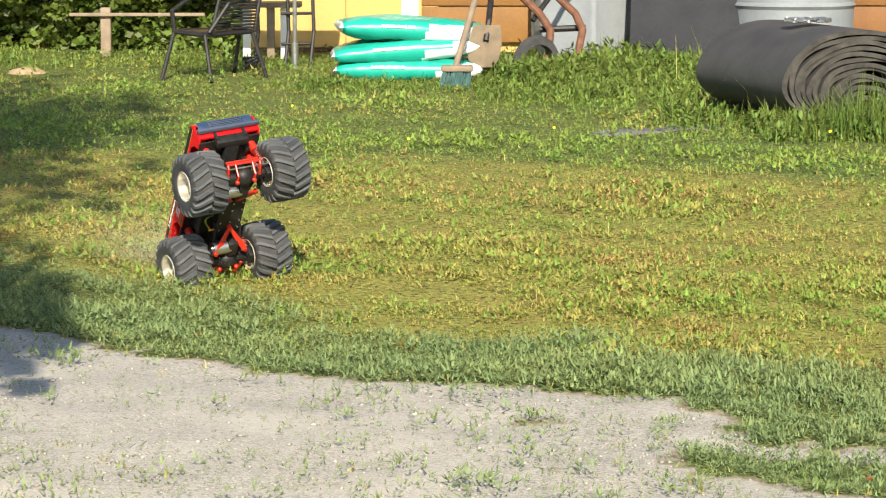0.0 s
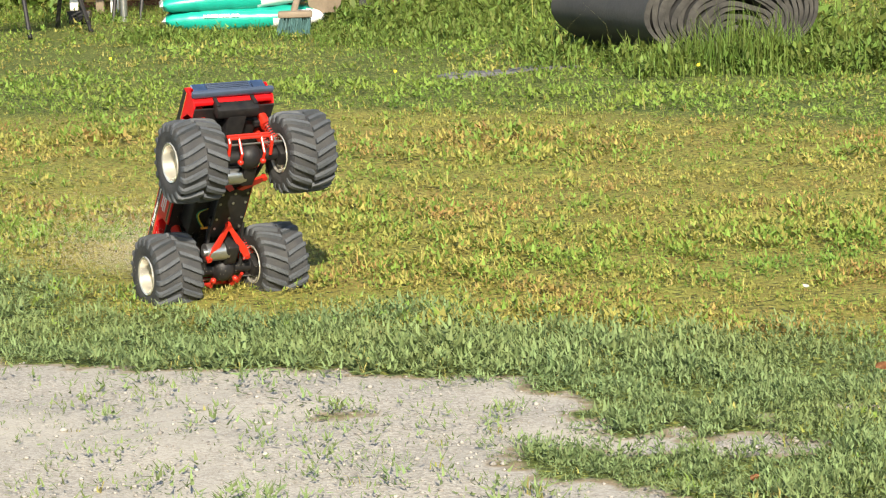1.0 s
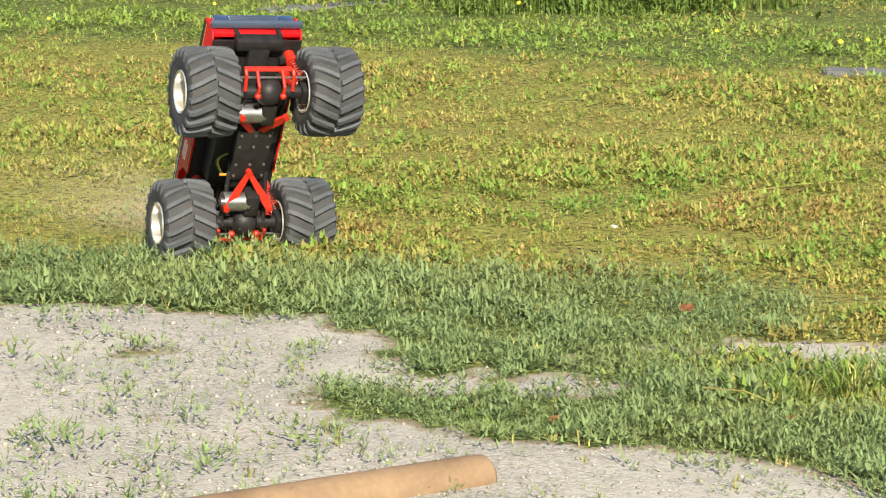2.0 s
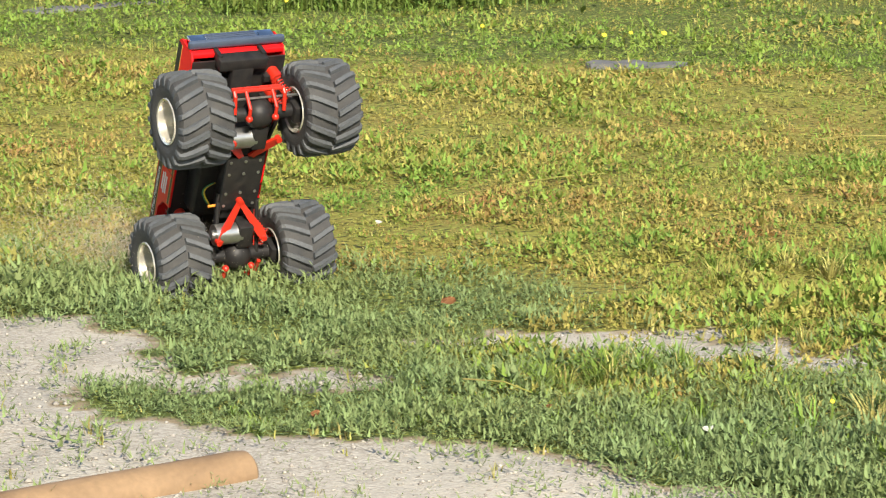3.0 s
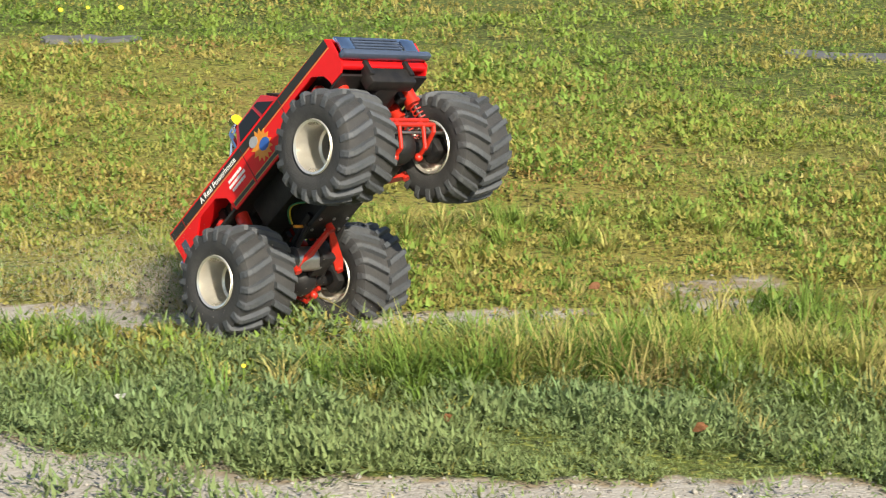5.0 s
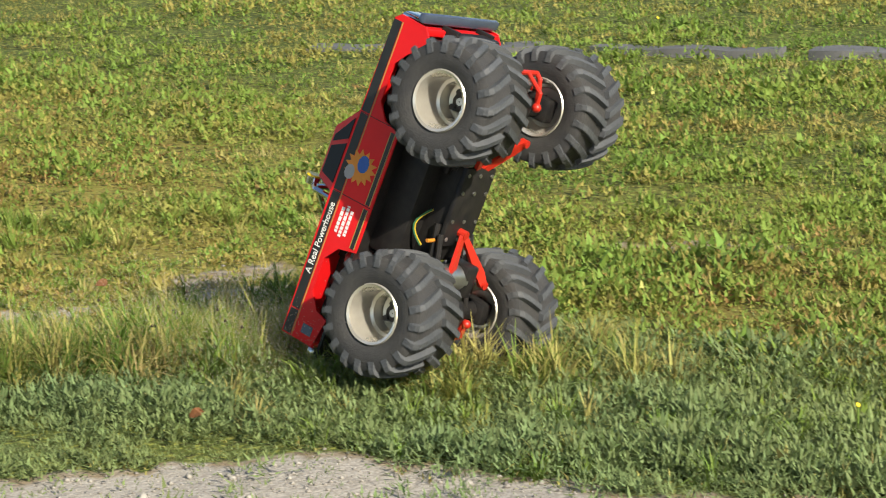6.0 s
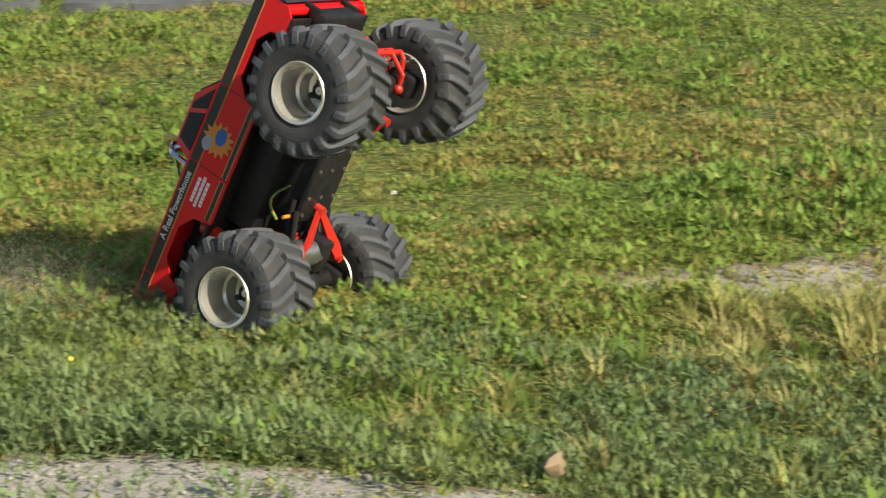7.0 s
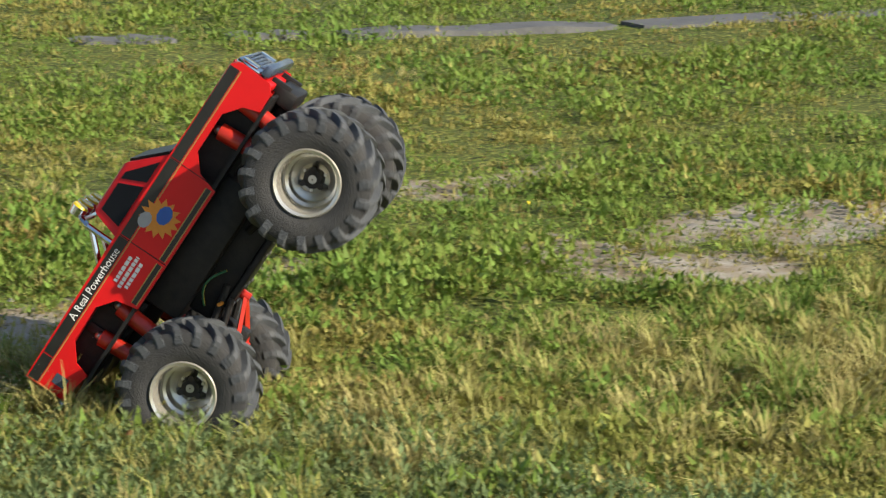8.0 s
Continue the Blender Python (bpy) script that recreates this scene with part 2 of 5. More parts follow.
def ground_material():
    m = bpy.data.materials.new("ground_earth_and_gravel")
    m.use_nodes = True
    n, l = m.node_tree.nodes, m.node_tree.links
    b = n["Principled BSDF"]
    b.inputs["Roughness"].default_value = 0.95
    b.inputs["Specular IOR Level"].default_value = 0.15
    co = n.new("ShaderNodeTexCoord")

    def noise_tex(scale, detail=5):
        t = n.new("ShaderNodeTexNoise")
        t.inputs["Scale"].default_value, t.inputs["Detail"].default_value = scale, detail
        l.new(co.outputs["Object"], t.inputs["Vector"])
        return t.outputs[0]

    def blend(f, a, c, lo=0.35, hi=0.65):
        r = n.new("ShaderNodeMapRange")
        r.inputs["From Min"].default_value, r.inputs["From Max"].default_value = lo, hi
        l.new(f, r.inputs[0])
        x = n.new("ShaderNodeMix")
        x.data_type = "RGBA"
        l.new(r.outputs[0], x.inputs["Factor"])
        for sock, v in (("A", a), ("B", c)):
            if isinstance(v, tuple):
                x.inputs[sock].default_value = (*v, 1)
            else:
                l.new(v, x.inputs[sock])
        return x.outputs["Result"]

    vor = n.new("ShaderNodeTexVoronoi")
    vor.inputs["Scale"].default_value = 210
    l.new(co.outputs["Object"], vor.inputs["Vector"])
    sep = n.new("ShaderNodeSeparateColor")
    l.new(vor.outputs["Color"], sep.inputs[0])
    stones = blend(sep.outputs[0], (0.29, 0.265, 0.225), (0.46, 0.43, 0.375), 0.0, 1.0)
    gravel = blend(noise_tex(3.0), stones, (0.44, 0.41, 0.35), 0.45, 0.75)
    gravel = blend(noise_tex(45), gravel, (0.30, 0.275, 0.24), 0.58, 0.75)
    zone = n.new("ShaderNodeAttribute")
    zone.attribute_name = "fresh"
    dryish = blend(noise_tex(4), (0.200, 0.205, 0.044), (0.235, 0.190, 0.050))
    fresh = blend(noise_tex(5), (0.070, 0.100, 0.028), (0.100, 0.125, 0.030))
    soil = blend(zone.outputs["Fac"], dryish, fresh, 0.2, 0.8)
    soil = blend(noise_tex(75, 8), soil, (0.30, 0.32, 0.070), 0.52, 0.66)
    # near-black flecks put the shade of gaps between plants into the soil colour
    soil = blend(noise_tex(62, 8), soil, (0.045, 0.05, 0.018), 0.50, 0.66)
    soil = blend(noise_tex(110, 8), soil, (0.26, 0.21, 0.085), 0.60, 0.78)
    at = n.new("ShaderNodeAttribute")
    at.attribute_name = "stones"
    dusty = blend(noise_tex(25), (0.27, 0.215, 0.14), gravel, 0.45, 0.7)
    base = blend(at.outputs["Fac"], blend(at.outputs["Fac"], soil, dusty, 0.2, 0.45), gravel, 0.6, 0.85)
    l.new(base, b.inputs["Base Color"])
    bp = n.new("ShaderNodeBump")
    bp.inputs["Strength"].default_value, bp.inputs["Distance"].default_value = 0.45, 0.003
    inv = n.new("ShaderNodeMath")
    inv.operation = "SUBTRACT"
    inv.inputs[0].default_value = 1.0
    l.new(vor.outputs["Distance"], inv.inputs[1])
    l.new(inv.outputs[0], bp.inputs["Height"])
    l.new(bp.outputs[0], b.inputs["Normal"])
    return m


ground = mesh_np("ground", verts, np.stack([i, i + 1, i + nx + 1, i + nx], -1), ground_material(), "bare earth lawn with a pale gravel drive", "ground", "structure")
ground.data.attributes.new("stones", "FLOAT", "POINT").data.foreach_set("value", bareness(GX, GY).ravel().astype(np.float32))
fresh = np.clip((0.62 + 0.2 * wob(GX, GY, 3, 21) - edge_side(GX, GY)) * 2 + 0.5, 0, 1)
fresh = np.maximum(fresh, np.clip((belt(GX, GY) - 10.4) * 1.2 + 0.5, 0, 1))
fresh = np.maximum(fresh, 0.75 * np.clip((GX - 2.6) / 1.2, 0, 1))
ground.data.attributes.new("fresh", "FLOAT", "POINT").data.foreach_set("value", fresh.ravel().astype(np.float32))
ground.data.polygons.foreach_set("use_smooth", [True] * len(ground.data.polygons))

# ---- plants ----
leaf_kw = dict(rough=0.65, spec=0.2, trans=0.18)
M["meadow"] = mat("meadow_leaf", (0.268, 0.292, 0.066), color2=(0.350, 0.285, 0.082), var=0.12, scale=1.5, island=0.2, **leaf_kw)
M["edgeleaf"] = mat("edge_leaf", (0.166, 0.240, 0.102), color2=(0.203, 0.254, 0.090), var=0.12, scale=2.0, island=0.22, **leaf_kw)
M["lush"] = mat("lush_leaf", (0.140, 0.240, 0.044), color2=(0.21, 0.28, 0.050), var=0.12, scale=2.0, island=0.25, **leaf_kw)
M["russet"] = mat("russet_leaf", (0.35, 0.215, 0.080), color2=(0.30, 0.245, 0.075), var=0.12, scale=3.0, island=0.25, **leaf_kw)
M["palestraw"] = mat("pale_straw", (0.50, 0.43, 0.18), color2=(0.33, 0.34, 0.09), var=0.12, scale=4.0, island=0.3, **leaf_kw)
M["straw"] = mat("straw_blade", (0.43, 0.37, 0.14), color2=(0.27, 0.29, 0.06), var=0.12, scale=4.0, island=0.3, **leaf_kw)
rs = np.random.RandomState(4)


def fan(count, r0, r1, a0=-17, a1=77, centre=(0.6, 0.8)):
    """Places on the lawn, thinning out with the distance."""
    r = 1 / rs.uniform(1 / r1, 1 / r0, count)
    a = np.radians(rs.uniform(a0, a1, count))
    return centre[0] + r * np.sin(a), centre[1] + r * np.cos(a), r


def leaves(x, y, length, width, lean, lift, az=None):
    """Pointed leaves, one kite each."""
    k = len(x)
    az = rs.uniform(0, 6.283, k) if az is None else az
    d = np.stack([np.cos(az) * np.sin(lean), np.sin(az) * np.sin(lean), np.cos(lean)], -1)
    side = np.stack([-np.sin(az), np.cos(az), rs.uniform(-0.4, 0.4, k)], -1)
    p = np.stack([x, y, height(x, y) + lift], -1)
    mid = p + d * (0.45 * length)[:, None] + np.array([0, 0, 0.08]) * length[:, None]
    v = np.stack([p, mid + side * width[:, None] / 2, p + d * length[:, None], mid - side * width[:, None] / 2], 1).reshape(-1, 3)
    f = np.arange(4 * k).reshape(-1, 4)
    return v, f


def slivers(x, y, length, width, lean, lift, az):
    """Small leaves of one triangle each."""
    d = np.stack([np.cos(az) * np.sin(lean), np.sin(az) * np.sin(lean), np.cos(lean)], -1)
    side = np.stack([-np.sin(az), np.cos(az), rs.uniform(-0.6, 0.6, len(x))], -1) * width[:, None] / 2
    p = np.stack([x, y, height(x, y) + lift], -1)
    v = np.stack([p - side, p + side, p + d * length[:, None]], 1).reshape(-1, 3)
    return v, np.arange(3 * len(x)).reshape(-1, 3)


def in_triangles(v, f):
    return v, np.concatenate([f[:, [0, 1, 2]], f[:, [0, 2, 3]]])


def blades(x, y, length, width, lean):
    """Bent grass blades of two pieces."""
    k = len(x)
    az = rs.uniform(0, 6.283, k)
    h = np.stack([np.cos(az), np.sin(az), 0 * az], -1)
    s = np.stack([-np.sin(az), np.cos(az), 0 * az], -1) * width[:, None] / 2
    p = np.stack([x, y, height(x, y) - 0.003], -1)
    up = np.array([0, 0, 1.0])
    a = p + (h * np.sin(lean * 0.4)[:, None] + up * np.cos(lean * 0.4)[:, None]) * (0.55 * length)[:, None]
    b = a + (h * np.sin(lean * 1.5)[:, None] + up * np.cos(lean * 1.5)[:, None]) * (0.45 * length)[:, None]
    v = np.stack([p - s, p + s, a + s * 0.8, a - s * 0.8, b + s * 0.12, b - s * 0.12], 1).reshape(-1, 3)
    q = np.arange(k)[:, None] * 6
    f = np.concatenate([q + np.array([0, 1, 2, 3]), q + np.array([3, 2, 4, 5])])
    return v, f


def join(*sets):
    vs, fs, n = [], [], 0
    for v, f in sets:
        vs.append(v)
        fs.append(f + n)
        n += len(v)
    return np.concatenate(vs), np.concatenate(fs)


def keep(mask, *arrays):
    return [a[mask] for a in arrays]


# small-leaved lawn plants
PER = 5   # leaves of a plant
x, y, r = fan(400000, 2.5, 17.5)
bare = bareness(x, y)
side = edge_side(x, y)
alive = rs.uniform(0, 1, len(x)) > np.where(bare > 0.02, 0.15 + 0.78 * bare, 0.0)
fringe = np.clip(1 + side / 0.42, 0, 1) * np.clip(0.9 * wob(x, y, 13, 61) + 0.8 * wob(x, y, 37, 62) - 0.25, 0, 1)
thin = np.clip(wob(x, y, 6, 81) + 0.7 * wob(x, y, 17, 82) - 0.5, 0, 1) * np.clip((x - 1.5) / 2.0, 0.12, 1)
alive &= rs.uniform(0, 1, len(x)) > 0.8 * thin
alive |= (side < 0.03) & (rs.uniform(0, 1, len(x)) < 0.24 * fringe ** 1.5)
x, y, r, side = keep(alive, x, y, r, side)
late = np.clip((x - 2.6) / 1.2, 0, 1)
edge_w = 0.62 + 0.2 * wob(x, y, 3, 21) - 0.1 * wob(x, y, 14, 22)
soft_edge = rs.normal(0, 1, len(x))
kind = np.where(side + 0.13 * soft_edge < edge_w * (1 - 0.4 * late), 1, 0)
band = belt(x, y)
kind = np.where((kind == 0) & ((band + 0.3 * rs.normal(0, 1, len(x)) > 10.4) | (rs.uniform(0, 1, len(x)) < 0.2 + 0.6 * late)), 2, kind)
patch = wob(x, y, 3.2, 26) + 0.6 * wob(x, y, 9, 27)
kind = np.where((kind == 0) & (rs.uniform(0, 1, len(x)) < np.clip(0.75 * (patch - 0.2), 0, 0.8)), 2, kind)
far_light = np.clip((band - 11.2) / 0.8, 0, 1) * np.clip(0.5 + 0.5 * wob(x, y, 2.5, 28), 0.1, 0.9)
kind = np.where((kind == 2) & (rs.uniform(0, 1, len(x)) < 0.75 * far_light), 0, kind)
glade = wob(x, y, 4.5, 75) + 0.5 * wob(x, y, 12, 76)
kind = np.where((kind == 2) & (rs.uniform(0, 1, len(x)) < late * np.clip(1.5 * glade, 0, 0.85)), 0, kind)
rust = np.clip(0.35 * wob(x, y, 2.4, 71) + 0.35 * wob(x, y, 8, 72) + 0.30 * np.clip(1 - np.abs(band - 9.6) / 0.8, 0, 1), 0, 0.6)
kind = np.where((kind == 0) & (band < 10.6) & (rs.uniform(0, 1, len(x)) < rust * (1 - 0.35 * late)), 4, kind)
kind = np.where((kind == 1) & (rs.uniform(0, 1, len(x)) < 0.85 * late), 2, kind)
kind = np.where(((kind == 1) | (kind == 2)) & (side < 0.9) & (rs.uniform(0, 1, len(x)) < 0.35 * late), 0, kind)
dry_zone = np.clip((2.80 - 0.46 * (x - 3.5) - y) / 0.15 + 0.5, 0, 1) * np.clip((x - 3.0) / 0.3, 0, 1) * np.clip(0.7 + 0.4 * wob(x, y, 9, 73), 0, 1)
kind = np.where((kind < 3) & (rs.uniform(0, 1, len(x)) < 0.35 * dry_zone), 0, kind)
kind = np.where(rs.uniform(0, 1, len(x)) < 0.02 + 0.08 * late + 0.25 * late * (side < 0.95) + 0.33 * dry_zone, 3, kind)
for k, (name, label) in enumerate((("meadow", "yellowing low meadow plants on the lawn"), ("edgeleaf", "grey-green weeds along the gravel edge"), ("lush", "fresh green lawn weeds"), ("straw", "dry straw-coloured lawn blades"), ("russet", "rust-brown low plants in patches on the lawn"))):
    q = kind == k
    xx, yy, rr = keep(q, x, y, r)
    n = len(xx)
    grow = (1 + 0.055 * (rr - 4).clip(0, 20)) * (1 + 0.42 * wob(xx, yy, 6, 31) + 0.5 * wob(xx, yy, 19, 32)).clip(0.35, 2.3) 
    tall = rs.uniform(0, 1, n) < (0.9 if k == 3 else 0.0 if k == 1 else 0.05)
    low = ~tall
    # a rosette: leaves lean out from the root, the inner ones stand higher
    gl = np.repeat(grow[low], PER)
    out = np.abs(rs.normal(0, 1, len(gl)))
    az = rs.uniform(0, 6.283, len(gl))
    reach = (0.0100 if k in (0, 4) else 0.0120) * gl * out
    L1 = rs.uniform(*((0.0055, 0.0115) if k in (0, 4) else (0.0075, 0.0145) if k == 1 else (0.0060, 0.0135)), len(gl)) * gl
    tip = np.repeat(rs.uniform(0.4, 1.0, low.sum()), PER) * (0.017 if k in (0, 4) else 0.030)
    a = slivers(np.repeat(xx[low], PER) + reach * np.cos(az), np.repeat(yy[low], PER) + reach * np.sin(az), L1, L1 * rs.uniform(*((0.20, 0.34) if k == 1 else (0.34, 0.60)), len(gl)),
               (0.6 + 0.42 * out + rs.normal(0, 0.3, len(gl))).clip(0.1, 1.5), tip * gl * np.exp(-0.5 * out ** 2) * rs.uniform(0.3, 1.0, len(gl)), az + rs.normal(0, 0.5, len(gl)))
    tx, ty, tg = (np.repeat(q[tall], 5) for q in (xx, yy, grow))
    b = blades(tx + rs.normal(0, 0.006, len(tx)), ty + rs.normal(0, 0.006, len(tx)), rs.uniform(0.012, 0.034, len(tx)) * tg, rs.uniform(0.0016, 0.0032, len(tx)), rs.uniform(0.4, 1.4, len(tx)))
    mesh_np("grass", *join(a, in_triangles(*b)), M[name], label, "grass")

# upright leafy sprigs of the weeds along the drive
sx, sy, sr = fan(60000, 2.5, 6.5)
sd = edge_side(sx, sy)
sx, sy = keep((sd > 0.02) & (sd < 0.62 + 0.25 * wob(sx, sy, 3, 21)) & (bareness(sx, sy) < 0.25) & (wob(sx, sy, 9, 74) > -0.5), sx, sy)[:2]
clear = ((sx - 2.15) / 0.40) ** 2 + ((sy - 4.27 + 0.38 * (sx - 2.15)) / 0.11) ** 2 > 1   # the tussock stands here
sx, sy = sx[clear][:16000], sy[clear][:16000]
per = 9
hs = np.repeat(rs.uniform(0.014, 0.040, len(sx)), per)
lv = rs.uniform(0.1, 1.0, len(hs))
tilt_x, tilt_y = np.repeat(rs.normal(0, 0.35, len(sx)), per), np.repeat(rs.normal(0, 0.35, len(sx)), per)
ax, ay = np.repeat(sx, per) + tilt_x * lv * hs, np.repeat(sy, per) + tilt_y * lv * hs
ll = rs.uniform(0.008, 0.016, len(hs))
mesh_np("leafy_weeds", *leaves(ax, ay, ll, ll * 0.24, rs.uniform(0.3, 1.3, len(hs)), lv * hs), M["edgeleaf"], "upright grey-green leafy weeds along the gravel edge", "weeds")

# ---- the model truck: origin at the rear axle, x ahead, y to its left, z to its roof ----
WB, TRACK, RT, WT, FRONT_LIFT = 0.286, 0.116, 0.0825, 0.096, 0.0154
truck = tagged(new("model_truck"), "red radio-controlled monster truck rearing on its rear wheels on the grass", "toy truck")


def tyre_mesh():
    bm = bmesh.new()
    h = WT / 2
    lathe(bm, [(0.036, -h * 0.86), (0.041, -h * 0.94), (0.052, -h), (0.068, -h), (0.0735, -h * 0.93), (0.0745, -h * 0.78), (0.0750, -h * 0.4), (0.0752, 0),
               (0.0750, h * 0.4), (0.0745, h * 0.78), (0.0735, h * 0.93), (0.068, h), (0.052, h), (0.041, h * 0.94), (0.036, h * 0.86)], 44)
    return bm


LUGS = 19


def lug_mesh(sgn):
    """One lug: runs slanted from the middle to the shoulder and a little down the side."""
    bm = bmesh.new()
    h = WT / 2
    steps = [(0.002, 0.0, 0.0825), (h * 0.3, 0.06, 0.0826), (h * 0.62, 0.14, 0.0822), (h * 0.88, 0.20, 0.0806), (h * 1.0, 0.225, 0.0765), (h * 1.03, 0.235, 0.0705)]
    rings = []
    for yy, da, rr in steps:
        ring = []
        for e, low in ((-0.078, 1), (-0.050, 0), (0.050, 0), (0.078, 1)):
            ang = da * 1.15 + e
            rad = rr - (0.010 if low else 0)
            ring.append(bm.verts.new((rad * math.cos(ang), sgn * yy, rad * math.sin(ang))))
        rings.append(ring)
    for p, q in zip(rings, rings[1:]):
        for j in range(3):
            bm.faces.new((p[j], p[j + 1], q[j + 1], q[j]))
    bm.faces.new(rings[0])
    bm.faces.new(rings[-1])
    bmesh.ops.recalc_face_normals(bm, faces=bm.faces)
    me = bpy.data.meshes.new("lug")
    bm.to_mesh(me)
    bm.free()
    me.materials.append(M["lug"])
    return me


LUG_MESH = {s: lug_mesh(s) for s in (-1, 1)}


def rim_mesh():
    bm = bmesh.new()
    h = WT / 2
    lathe(bm, [(0.0375, h * 0.88), (0.0400, h * 0.95), (0.0385, h * 0.99), (0.0350, h * 0.96), (0.0335, h * 0.80), (0.0325, h * 0.15), (0.0315, h * 0.10), (0.0275, h * 0.06), (0.0265, -h * 0.34),
               (0.018, -h * 0.40), (0.012, -h * 0.34), (0.001, -h * 0.34)], 40)
    lathe(bm, [(0.0375, -h * 0.88), (0.0400, -h * 0.95), (0.0385, -h * 0.99), (0.0350, -h * 0.94), (0.0330, -h * 0.66), (0.026, -h * 0.55), (0.001, -h * 0.55)], 40)
    return bm


def wheel(px, sgn):
    """A wheel whose open dish looks away from the truck."""
    w = part("wheel", rim_mesh(), M["rim"], truck, "polished silver dished wheel")
    part("tyre", tyre_mesh(), M["tyre"], w, "black rubber tyre")
    for g in (-1, 1):
        for k in range(LUGS):
            lug = new("lug", LUG_MESH[g])
            lug.parent = w
            lug.matrix_basis = pose(0, 0, 0, 0, 360 * (k + (0.5 if g > 0 else 0)) / LUGS, 0)
    bm = bmesh.new()
    lathe(bm, [(0.009, -0.016), (0.009, -0.008), (0.006, -0.006), (0.005, 0.0), (0.001, 0.0)], 12)
    for k in range(6):
        a = k * math.pi / 3
        rod(bm, (0.014 * math.cos(a), -0.016, 0.014 * math.sin(a)), (0.014 * math.cos(a), -0.010, 0.014 * math.sin(a)), 0.0018, seg=6)
    part("hub", bm, M["steel"], w, "steel wheel hub with bolts")
    w["turn"] = 0 if sgn > 0 else 180
    w.matrix_basis = pose(px, sgn * TRACK, FRONT_LIFT if px else 0, 0, 0, w["turn"])
    return w


WHEELS = [(wheel(px, s), px, s) for px in (0, WB) for s in (-1, 1)]

# body shell
BW = 0.086
SIDE = [(-0.10, 0.122), (-0.056, 0.113), (-0.05, 0.132), (-0.026, 0.149), (0.024, 0.149), (0.046, 0.133), (0.052, 0.106), (0.232, 0.106), (0.240, 0.132), (0.262, 0.149),
        (0.318, 0.149), (0.340, 0.133), (0.347, 0.113), (0.372, 0.113), (0.384, 0.122), (0.386, 0.163), (0.378, 0.172), (0.12, 0.176), (-0.10, 0.174)]
bm = bmesh.new()
for s in (-1, 1):
    prism(bm, SIDE, s * BW, s * (BW - 0.003))
box(bm, (0.235, -BW + 0.001, 0.166), (0.378, BW - 0.001, 0.1735), bevel=0.003)       # bonnet
prism(bm, [(-0.03, 0.173), (0.03, 0.173), (0.024, 0.178), (-0.024, 0.178)], 0.245, 0.374, "yz")
box(bm, (-0.10, -BW + 0.001, 0.120), (-0.094, BW - 0.001, 0.172), bevel=0.002)       # tailgate
box(bm, (-0.094, -BW + 0.003, 0.150), (0.115, BW - 0.003, 0.153))                   # bed floor
box(bm, (0.113, -BW + 0.002, 0.13), (0.118, BW - 0.002, 0.176))
box(bm, (0.372, -BW + 0.002, 0.118), (0.382, BW - 0.002, 0.135), bevel=0.002)
# cab
cab_lo = [(0.112, -BW + 0.002), (0.112, BW - 0.002), (0.240, BW - 0.002), (0.240, -BW + 0.002)]
cab_hi = [(0.122, -BW + 0.018), (0.122, BW - 0.018), (0.195, BW - 0.018), (0.195, -BW + 0.018)]
lo = [bm.verts.new((a, b, 0.173)) for a, b in cab_lo]
hi = [bm.verts.new((a, b, 0.216)) for a, b in cab_hi]
top = bm.faces.new(hi)
for k in range(4):
    bm.faces.new((lo[k], lo[(k + 1) % 4], hi[(k + 1) % 4], hi[k]))
bmesh.ops.bevel(bm, geom=list(top.edges), offset=0.006, segments=3, affect="EDGES", profile=0.5)
body = part("body", bm, M["red"], truck, "glossy red pickup body shell")


def cab_point(u, v, s):
    """A place on the cab's side: u from back to front, v from sill to roof."""
    x0, x1 = 0.112 + (0.122 - 0.112) * v, 0.240 + (0.195 - 0.240) * v
    return (x0 + (x1 - x0) * u, s * (BW - 0.002 - 0.016 * v + 0.0012), 0.173 + 0.043 * v)


for s in (-1, 1):
    for us in ((0.10, 0.60), (0.66, 0.92)):
        bm = bmesh.new()
        ring = [cab_point(us[0], 0.14, s), cab_point(us[1], 0.14, s), cab_point(us[1] - (0.0 if us[1] < 0.7 else 0.12), 0.82, s), cab_point(us[0] + 0.02, 0.82, s)]
        inner = [(a, b - s * 0.003, c) for a, b, c in ring]
        o, q = [bm.verts.new(v) for v in ring], [bm.verts.new(v) for v in inner]
        bm.faces.new(o)
        bm.faces.new(q)
        for k in range(4):
            bm.faces.new((o[k], o[(k + 1) % 4], q[(k + 1) % 4], q[k]))
        part("side_window", bm, M["window"], body, "black side window")
bm = bmesh.new()
ring = [(0.2385, -0.074, 0.177), (0.2385, 0.074, 0.177), (0.200, 0.060, 0.2125), (0.200, -0.060, 0.2125)]
a = [bm.verts.new((p[0] + 0.0015, p[1], p[2] + 0.0015)) for p in ring]
b = [bm.verts.new((p[0] - 0.002, p[1], p[2] - 0.002)) for p in ring]
bm.faces.new(a), bm.faces.new(b)
for k in range(4):
    bm.faces.new((a[k], a[(k + 1) % 4], b[(k + 1) % 4], b[k]))
part("windscreen", bm, M["window"], body, "black windscreen")

